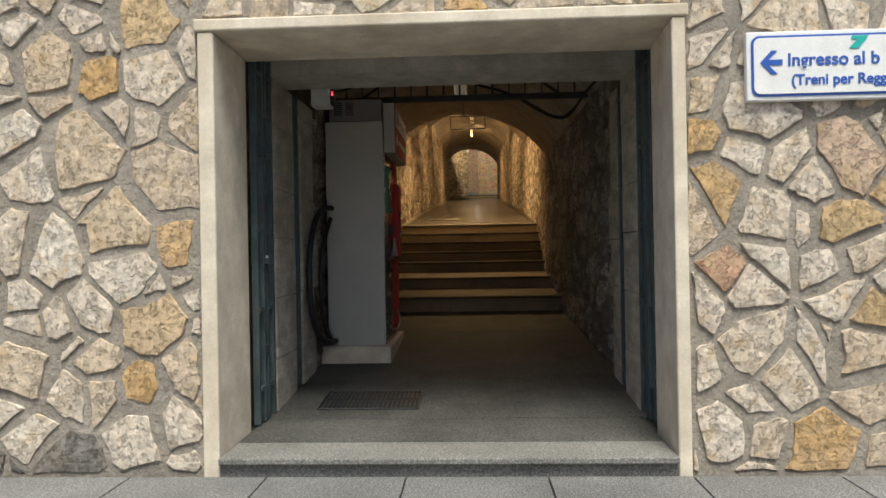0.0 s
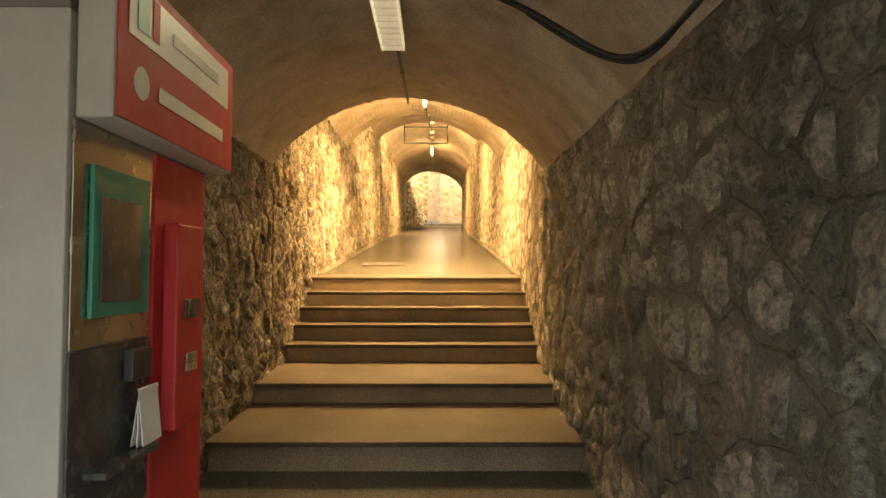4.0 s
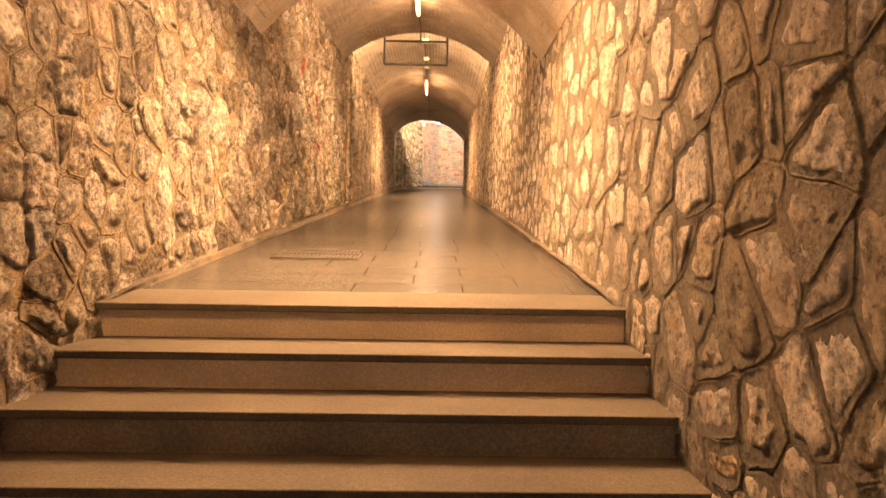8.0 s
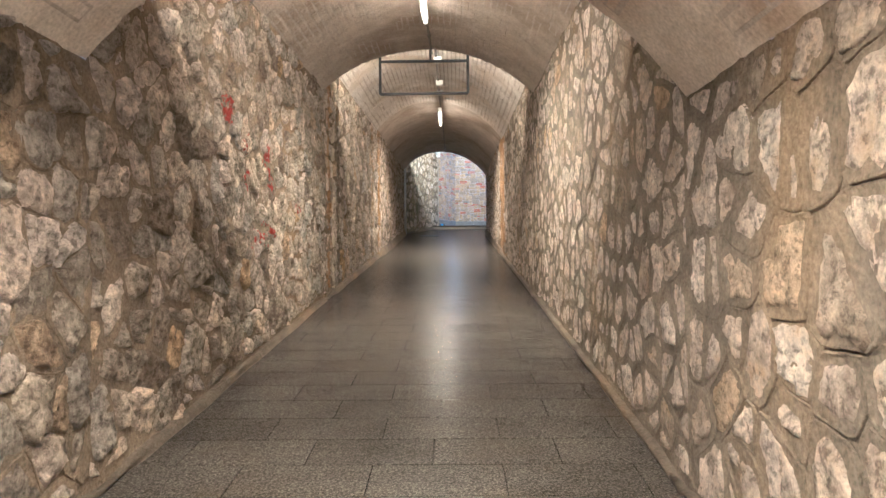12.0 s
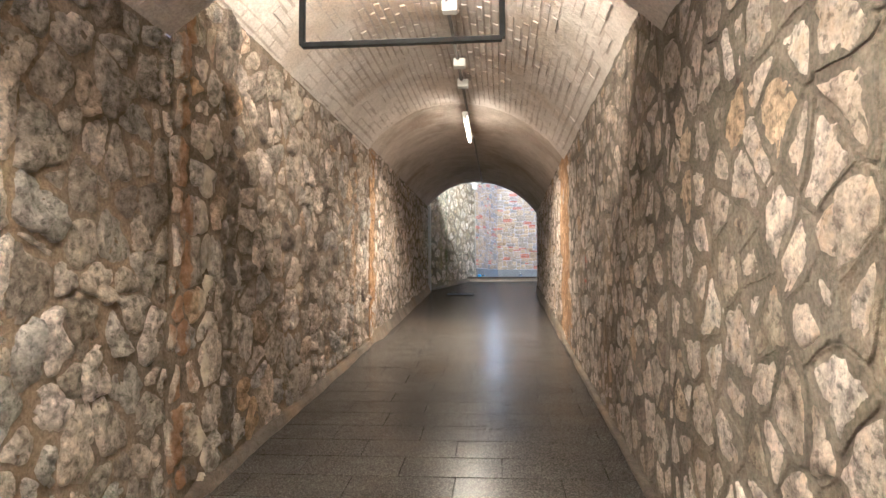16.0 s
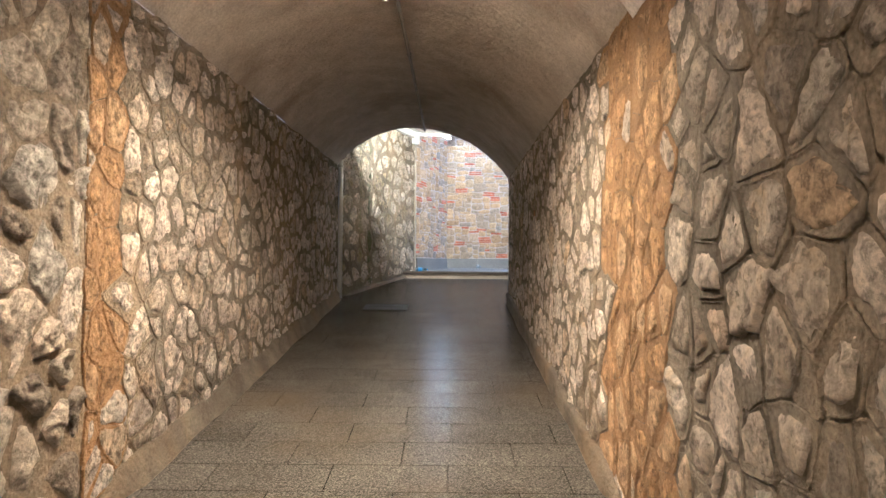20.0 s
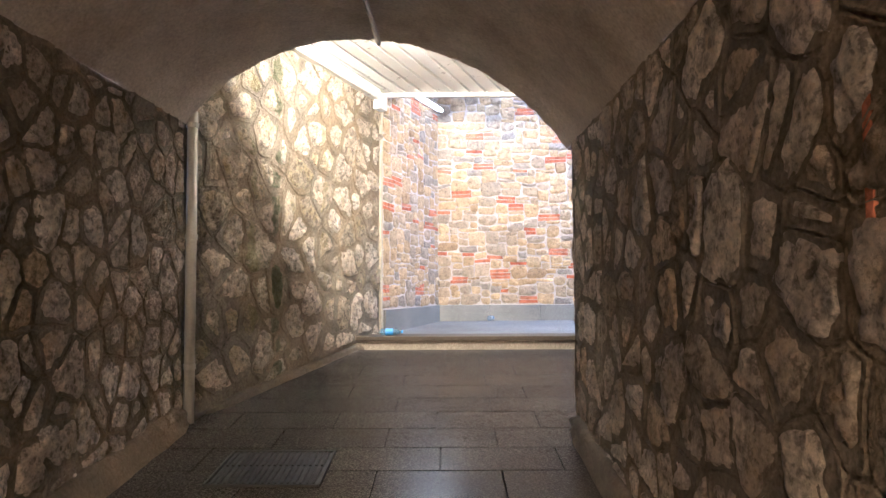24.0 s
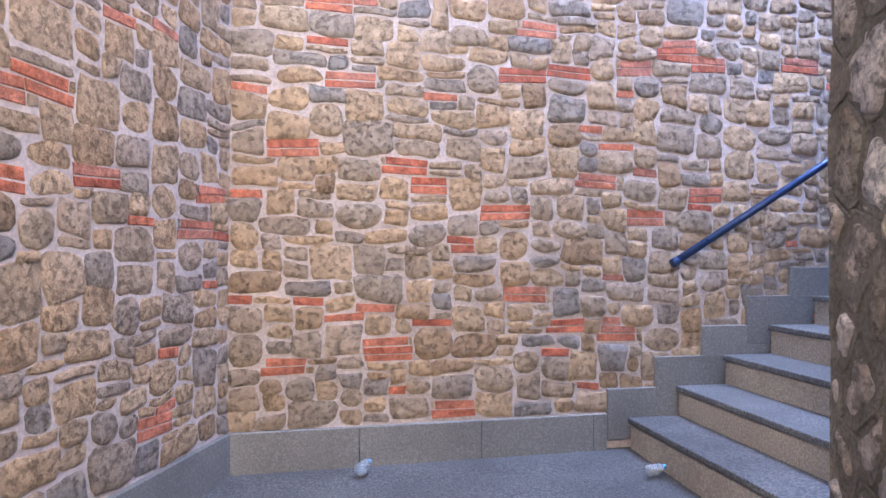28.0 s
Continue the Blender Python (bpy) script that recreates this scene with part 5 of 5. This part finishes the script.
part("case", box(-0.09, -0.09, -0.09, 0.08, 0.09, 0.09, 0.012), WHITE, eye)
part("face", box(0.081, -0.075, -0.075, 0.087, 0.08, 0.075, 0.003), BLACK, eye)
part("indicator", rod((0.086, -0.02, 0.03), (0.092, -0.02, 0.03), 0.018, 14), REDLED, eye, "glowing red light")

# ticket machine
FZ = entry_z(6.7)
TOPGREY = plain_mat("dark_grey_painted_steel", (0.20, 0.195, 0.185), 0.45, 0.0, 0.08, 5, 0.0004)
STEEL = plain_mat("brushed_steel", (0.42, 0.40, 0.36), 0.22, 0.9, 0.08, 6, 0.0003)
ORANGE_P = plain_mat("pale_sign_panel", (0.68, 0.66, 0.60), 0.4, 0.0, 0.06, 6, 0.0002)
m = tagged(empty("ticket_machine", pose(-1.1, 6.27, FZ)), "tall grey ticket vending machine with a red sign", "ticket machine")
part("plinth", box(-0.34, -0.08, -0.10, 0.32, 1.10, 0.115, 0.012), CONCRETE, m, "pale concrete plinth")
part("body", box(-0.285, 0.0, 0.117, 0.262, 1.03, 2.245, 0.006), GREYPAINT, m, "grey painted steel body")
part("top_box", box(-0.25, 0.02, 2.247, 0.25, 1.0, 2.46, 0.006), TOPGREY, m)
for x in (-0.20, -0.09):
    for k in range(7):
        part("vent_slot", box(x, 0.013, 2.31 + 0.018 * k, x + 0.075, 0.0195, 2.319 + 0.018 * k), DARKPANEL, m)
part("upper_panel", box(0.263, 0.02, 1.30, 0.272, 0.52, 1.94, 0.002), STEEL, m, "brushed steel upper panel")
part("lower_panel", box(0.263, 0.02, 0.16, 0.272, 0.52, 1.295, 0.002), DARKPANEL, m, "glossy dark lower panel")
part("screen_hood", box(0.273, 0.10, 1.385, 0.288, 0.47, 1.83, 0.004), GREENPANEL, m, "green screen surround")
part("screen", box(0.289, 0.14, 1.43, 0.293, 0.40, 1.74, 0.002), DARKPANEL, m)
part("keypad", box(0.273, 0.33, 1.17, 0.305, 0.47, 1.27, 0.004), DARKMETAL, m)
part("red_panel", box(0.263, 0.53, 0.16, 0.278, 1.02, 1.94, 0.003), REDPANEL, m, "red payment panel")
part("red_console", box(0.279, 0.60, 0.95, 0.335, 0.86, 1.70, 0.008), REDPANEL, m)
part("card_slot", box(0.336, 0.66, 1.35, 0.345, 0.80, 1.42, 0.002), DARKPANEL, m)
part("coin_slot", box(0.336, 0.68, 1.15, 0.345, 0.78, 1.22, 0.002), STEEL, m)
part("ticket_tray", box(0.273, 0.10, 0.93, 0.34, 0.46, 0.95, 0.003), DARKPANEL, m)
for k in range(3):
    b = box(0.285 + 0.02 * k, 0.36, 0.955, 0.29 + 0.02 * k, 0.50, 1.14, 0.001)
    bmesh.ops.rotate(b, cent=(0.3, 0.43, 0.955), matrix=Matrix.Rotation(radians(8 - 7 * k), 3, "Y"), verts=b.verts)
    part("leaflet", b, WHITE, m, "white paper leaflet")
sign = part("sign_box", box(0.27, 0.02, 1.945, 0.375, 1.06, 2.42, 0.008), GREYPAINT, m)
part("red_face", box(0.376, 0.03, 1.955, 0.380, 1.05, 2.41, 0.001), REDPANEL, sign)
part("white_face", box(0.381, 0.09, 2.21, 0.383, 0.98, 2.375, 0.001), ORANGE_P, sign)
part("logo_shape", box(0.384, 0.14, 2.24, 0.386, 0.22, 2.37, 0.0005), TEAL, sign)
part("logo_bar", box(0.384, 0.24, 2.24, 0.386, 0.29, 2.37, 0.0005), REDPANEL, sign)
part("text_bar", box(0.384, 0.40, 2.28, 0.386, 0.85, 2.32, 0.0005), GREYPAINT, sign)
part("text_bar", box(0.381, 0.30, 2.06, 0.383, 0.92, 2.11, 0.0005), ORANGE_P, sign)
part("round_mark", rod((0.380, 0.18, 2.085), (0.383, 0.18, 2.085), 0.05, 20), ORANGE_P, sign)
hose("strap", [(0.28, 0.20, 0.28), (0.30, 0.34, 0.20), (0.34, 0.55, 0.22), (0.33, 0.72, 0.33), (0.29, 0.74, 0.38)], 0.009, TRIM, m, "cream strap hanging at the foot")

# station sign on the facade
sb = tagged(empty("station_sign", pose(1.53, 3.80, 1.895)), "white station sign with a blue arrow and border", "sign")
W, H = 1.45, 0.385


def plate(w, h, r, z, material, name, parent, x=0.0, y=0.0):
    pts = []
    for cx, cy, a0 in ((w - r, r, -90), (w - r, h - r, 0), (r, h - r, 90), (r, r, 180)):
        pts += [(x + cx + r * math.cos(radians(a0 + 15 * k)), y + cy + r * math.sin(radians(a0 + 15 * k))) for k in range(7)]
    n = len(pts)
    verts = [(u, -z, v) for u, v in pts] + [(u, -z + 0.004, v) for u, v in pts]
    faces = [tuple(range(n)), tuple(range(2 * n - 1, n - 1, -1))] + [(k, n + k, n + (k + 1) % n, (k + 1) % n) for k in range(n)]
    return from_faces(name, verts, faces, material, parent)


part("back", box(0, -0.012, 0, W, 0.03, H, 0.008), WHITE, sb)
plate(W - 0.05, H - 0.05, 0.045, 0.017, BLUE, "border", sb, 0.025, 0.025)
plate(W - 0.075, H - 0.075, 0.035, 0.022, WHITE, "face", sb, 0.0375, 0.0375)
arrow = [(0.07, 0.21), (0.13, 0.275), (0.163, 0.275), (0.115, 0.225), (0.19, 0.225), (0.19, 0.195), (0.115, 0.195), (0.163, 0.145), (0.13, 0.145)]
from_faces("arrow", [(u, -0.026, v) for u, v in arrow] + [(u, -0.0225, v) for u, v in arrow],
           [(0, 1, 2, 3, 4, 5, 6, 7, 8)] + [(k, (k + 1) % 9, 9 + (k + 1) % 9, 9 + k) for k in range(9)], BLUE, sb)
logo = [(0.545, 0.275), (0.60, 0.275), (0.655, 0.345), (0.565, 0.345), (0.555, 0.325), (0.595, 0.325)]
from_faces("logo_shape", [(u, -0.0255, v) for u, v in logo], [(0, 1, 2, 3, 4, 5)], TEAL, sb)


def lettering(text, x, z, size, parent, name):
    cu = bpy.data.curves.new(name, "FONT")
    cu.body, cu.size, cu.extrude, cu.offset = text, size, 0.001, 0.0018
    tmp = bpy.data.objects.new("tmp", cu)
    me = bpy.data.meshes.new_from_object(tmp)
    bpy.data.objects.remove(tmp)
    me.transform(Matrix.Translation((x, -0.0245, z)) @ Matrix.Rotation(radians(90), 4, "X"))
    shown(name, me, BLUE, parent)


lettering("Ingresso al b", 0.215, 0.19, 0.098, sb, "lettering")
lettering("(Treni per Reggio", 0.235, 0.085, 0.080, sb, "lettering")

# ---------- masonry of walls, last ----------
RED_SPOTS = [((-1.29, 17.2, 3.95), 0.10), ((-1.29, 17.58, 3.77), 0.05), ((-1.29, 18.15, 3.73), 0.11), ((-1.29, 18.26, 3.55), 0.07), ((-1.29, 17.62, 3.5), 0.05),
             ((-1.29, 17.79, 3.08), 0.05), ((-1.29, 17.93, 3.09), 0.05), ((-1.29, 18.06, 3.09), 0.05), ((-1.29, 18.24, 3.12), 0.06), ((-1.29, 19.2, 3.39), 0.06)]
PAINTED = stone_mat("painted_rubble", [(0.0, (0.263, 0.217, 0.172)), (0.18, (0.425, 0.376, 0.311)), (0.4, (0.613, 0.523, 0.417)), (0.6, (0.475, 0.446, 0.404)),
                                       (0.78, (0.688, 0.587, 0.477)), (0.9, (0.75, 0.663, 0.596)), (1.0, (0.525, 0.383, 0.212))], depth=0.026, pit=0.5, weather=0.45)


def add_spots(material, spots, colour):
    """Sprayed paint marks on a wall."""
    nt = material.node_tree
    p = nt.nodes["Principled BSDF"]
    base = p.inputs["Base Color"].links[0].from_socket
    geo = nt.nodes.new("ShaderNodeNewGeometry")
    nz = nt.nodes.new("ShaderNodeTexNoise")
    nz.inputs["Scale"].default_value, nz.inputs["Detail"].default_value = 22.0, 6
    nt.links.new(geo.outputs["Position"], nz.inputs["Vector"])
    for place, r in spots:
        d = nt.nodes.new("ShaderNodeVectorMath")
        d.operation = "DISTANCE"
        d.inputs[1].default_value = place
        nt.links.new(geo.outputs["Position"], d.inputs[0])
        a = nt.nodes.new("ShaderNodeMath")
        a.operation = "MULTIPLY_ADD"
        nt.links.new(nz.outputs["Fac"], a.inputs[0])
        a.inputs[1].default_value = 0.5
        nt.links.new(d.outputs["Value"], a.inputs[2])
        c = nt.nodes.new("ShaderNodeMapRange")
        c.inputs["From Min"].default_value, c.inputs["From Max"].default_value = r + 0.25, r + 0.20
        nt.links.new(a.outputs[0], c.inputs["Value"])
        x = nt.nodes.new("ShaderNodeMix")
        x.data_type = "RGBA"
        nt.links.new(c.outputs[0], x.inputs[0])
        nt.links.new(base, x.inputs[6])
        x.inputs[7].default_value = (*colour, 1)
        base = x.outputs[2]
    nt.links.new(base, p.inputs["Base Color"])


STREAKED = stone_mat("streaked_rubble", [(0.0, (0.25, 0.21, 0.166)), (0.18, (0.425, 0.37, 0.305)), (0.4, (0.6, 0.523, 0.411)), (0.6, (0.475, 0.44, 0.398)),
                                         (0.78, (0.663, 0.561, 0.451)), (0.9, (0.725, 0.637, 0.557)), (1.0, (0.525, 0.37, 0.199))], weather=0.5)


def add_drips(material, drips):
    """Stains that ran down a wall: (y, half width, colour, strength)."""
    nt = material.node_tree
    p = nt.nodes["Principled BSDF"]
    base = p.inputs["Base Color"].links[0].from_socket
    geo = nt.nodes.new("ShaderNodeNewGeometry")
    mp = nt.nodes.new("ShaderNodeMapping")
    mp.inputs["Scale"].default_value = (5.0, 5.0, 1.1)
    nt.links.new(geo.outputs["Position"], mp.inputs["Vector"])
    nz = nt.nodes.new("ShaderNodeTexNoise")
    nz.inputs["Scale"].default_value, nz.inputs["Detail"].default_value = 2.2, 8
    nt.links.new(mp.outputs[0], nz.inputs["Vector"])
    xyz = nt.nodes.new("ShaderNodeSeparateXYZ")
    nt.links.new(geo.outputs["Position"], xyz.inputs[0])
    for y, wide, colour, strength in drips:
        chain = xyz.outputs["Y"]
        for kind, value in (("SUBTRACT", y), ("ABSOLUTE", 0), ("DIVIDE", wide)):
            m = nt.nodes.new("ShaderNodeMath")
            m.operation = kind
            m.inputs[1].default_value = value
            nt.links.new(chain, m.inputs[0])
            chain = m.outputs[0]
        m = nt.nodes.new("ShaderNodeMath")
        m.operation = "MULTIPLY_ADD"
        nt.links.new(nz.outputs["Fac"], m.inputs[0])
        m.inputs[1].default_value = 3.4
        nt.links.new(chain, m.inputs[2])
        c = nt.nodes.new("ShaderNodeMapRange")
        c.inputs["From Min"].default_value, c.inputs["From Max"].default_value = 2.5, 2.0
        c.inputs["To Max"].default_value = strength
        nt.links.new(m.outputs[0], c.inputs["Value"])
        x = nt.nodes.new("ShaderNodeMix")
        x.data_type = "RGBA"
        nt.links.new(c.outputs[0], x.inputs[0])
        nt.links.new(base, x.inputs[6])
        x.inputs[7].default_value = (*colour, 1)
        base = x.outputs[2]
    nt.links.new(base, p.inputs["Base Color"])


add_drips(STREAKED, [(20.72, 0.12, (0.34, 0.19, 0.08), 0.8), (20.98, 0.08, (0.74, 0.66, 0.52), 0.85), (21.3, 0.13, (0.07, 0.06, 0.045), 0.7), (22.6, 0.10, (0.62, 0.54, 0.42), 0.6), (24.6, 0.12, (0.36, 0.22, 0.09), 0.6)])
MARKED = stone_mat("marked_rubble", [(0.0, (0.27, 0.225, 0.175)), (0.18, (0.45, 0.39, 0.32)), (0.4, (0.64, 0.545, 0.44)), (0.6, (0.52, 0.47, 0.41)),
                                     (0.78, (0.70, 0.60, 0.50)), (0.9, (0.75, 0.66, 0.58)), (1.0, (0.52, 0.37, 0.21))], depth=0.028, pit=0.5, veins=(0.44, 0.34, 0.21), weather=0.4)
add_spots(MARKED, [((1.22, 23.5, 3.68 + 0.06 * k), 0.05) for k in range(5)], (0.42, 0.10, 0.06))
add_spots(PAINTED, RED_SPOTS, (0.42, 0.075, 0.055))
MOSSY = stone_mat("mossy_limestone", [(0.0, (0.34, 0.29, 0.21)), (0.2, (0.58, 0.49, 0.38)), (0.45, (0.73, 0.63, 0.50)), (0.7, (0.62, 0.54, 0.44)),
                                      (0.88, (0.80, 0.72, 0.62)), (1.0, (0.54, 0.41, 0.24))], depth=0.03, pit=0.6, mottle=0.75, veins=(0.44, 0.36, 0.20), weather=0.5)
add_drips(MOSSY, [(32.55, 0.10, (0.07, 0.085, 0.035), 0.8), (32.25, 0.08, (0.20, 0.19, 0.08), 0.6), (33.2, 0.07, (0.30, 0.25, 0.12), 0.5)])
rubble(LEFT[0], 11, 0.20, 0.22, 0.94, 0.022, True, DARKSTONE, MORTAR)
rubble(RIGHT[0], 12, 0.21, 0.26, 0.80, 0.022, True, GREYSTONE, MORTAR_G)
rubble(LEFT[1], 13, 0.20, 0.22, 0.94, 0.020, True, RUBBLE, MORTAR, groove=0.003)
rubble(RIGHT[1], 14, 0.21, 0.25, 0.76, 0.010, True, PALE, MORTAR_R)
rubble(LEFT[2], 15, 0.19, 0.21, 1.02, 0.024, False, PAINTED)
rubble(RIGHT[2], 16, 0.18, 0.225, 0.76, 0.009, True, PALE, MORTAR_R)
rubble(LEFT[3], 17, 0.20, 0.22, 0.98, 0.024, False, STREAKED)
rubble(RIGHT[3], 18, 0.165, 0.20, 0.80, 0.011, True, MARKED, MORTAR_R, (4.25, 4.9))
rubble(LEFT[4], 19, 0.17, 0.19, 0.84, 0.013, True, PALE, MORTAR_R, (-0.1, 0.26))
rubble(RIGHT[4], 20, 0.17, 0.20, 0.80, 0.012, True, PALE, MORTAR_R, (-0.1, 0.45))
rubble(LEFT[5], 21, 0.235, 0.26, 0.78, 0.021, True, MOSSY, MORTAR_R)
rubble(RIGHT[5], 22, 0.20, 0.24, 0.70, 0.014, True, PALE, MORTAR_R)
RIGHT[4].piece("brick", slab_piece([(3.29, 4.53), (3.315, 4.53), (3.315, 4.77), (3.29, 4.77)], 0.0, 0.008, 0.002), VBRICK, False)
crazy(facade_l, 31, 0.215, FACING, (5.4, 1.0), 0.02)
crazy(facade_r, 32, 0.215, FACING, (0.1, 1.0))
crazy(facade_t, 33, 0.215, FACING, (1.4, 2.8))
veneer(brick_l, 41, brick_l.length, 4.15, 7.65, (0.9, 5.2))
veneer(brick_b, 42, 4.4, 4.15, 7.65, (1.5, 5.4))
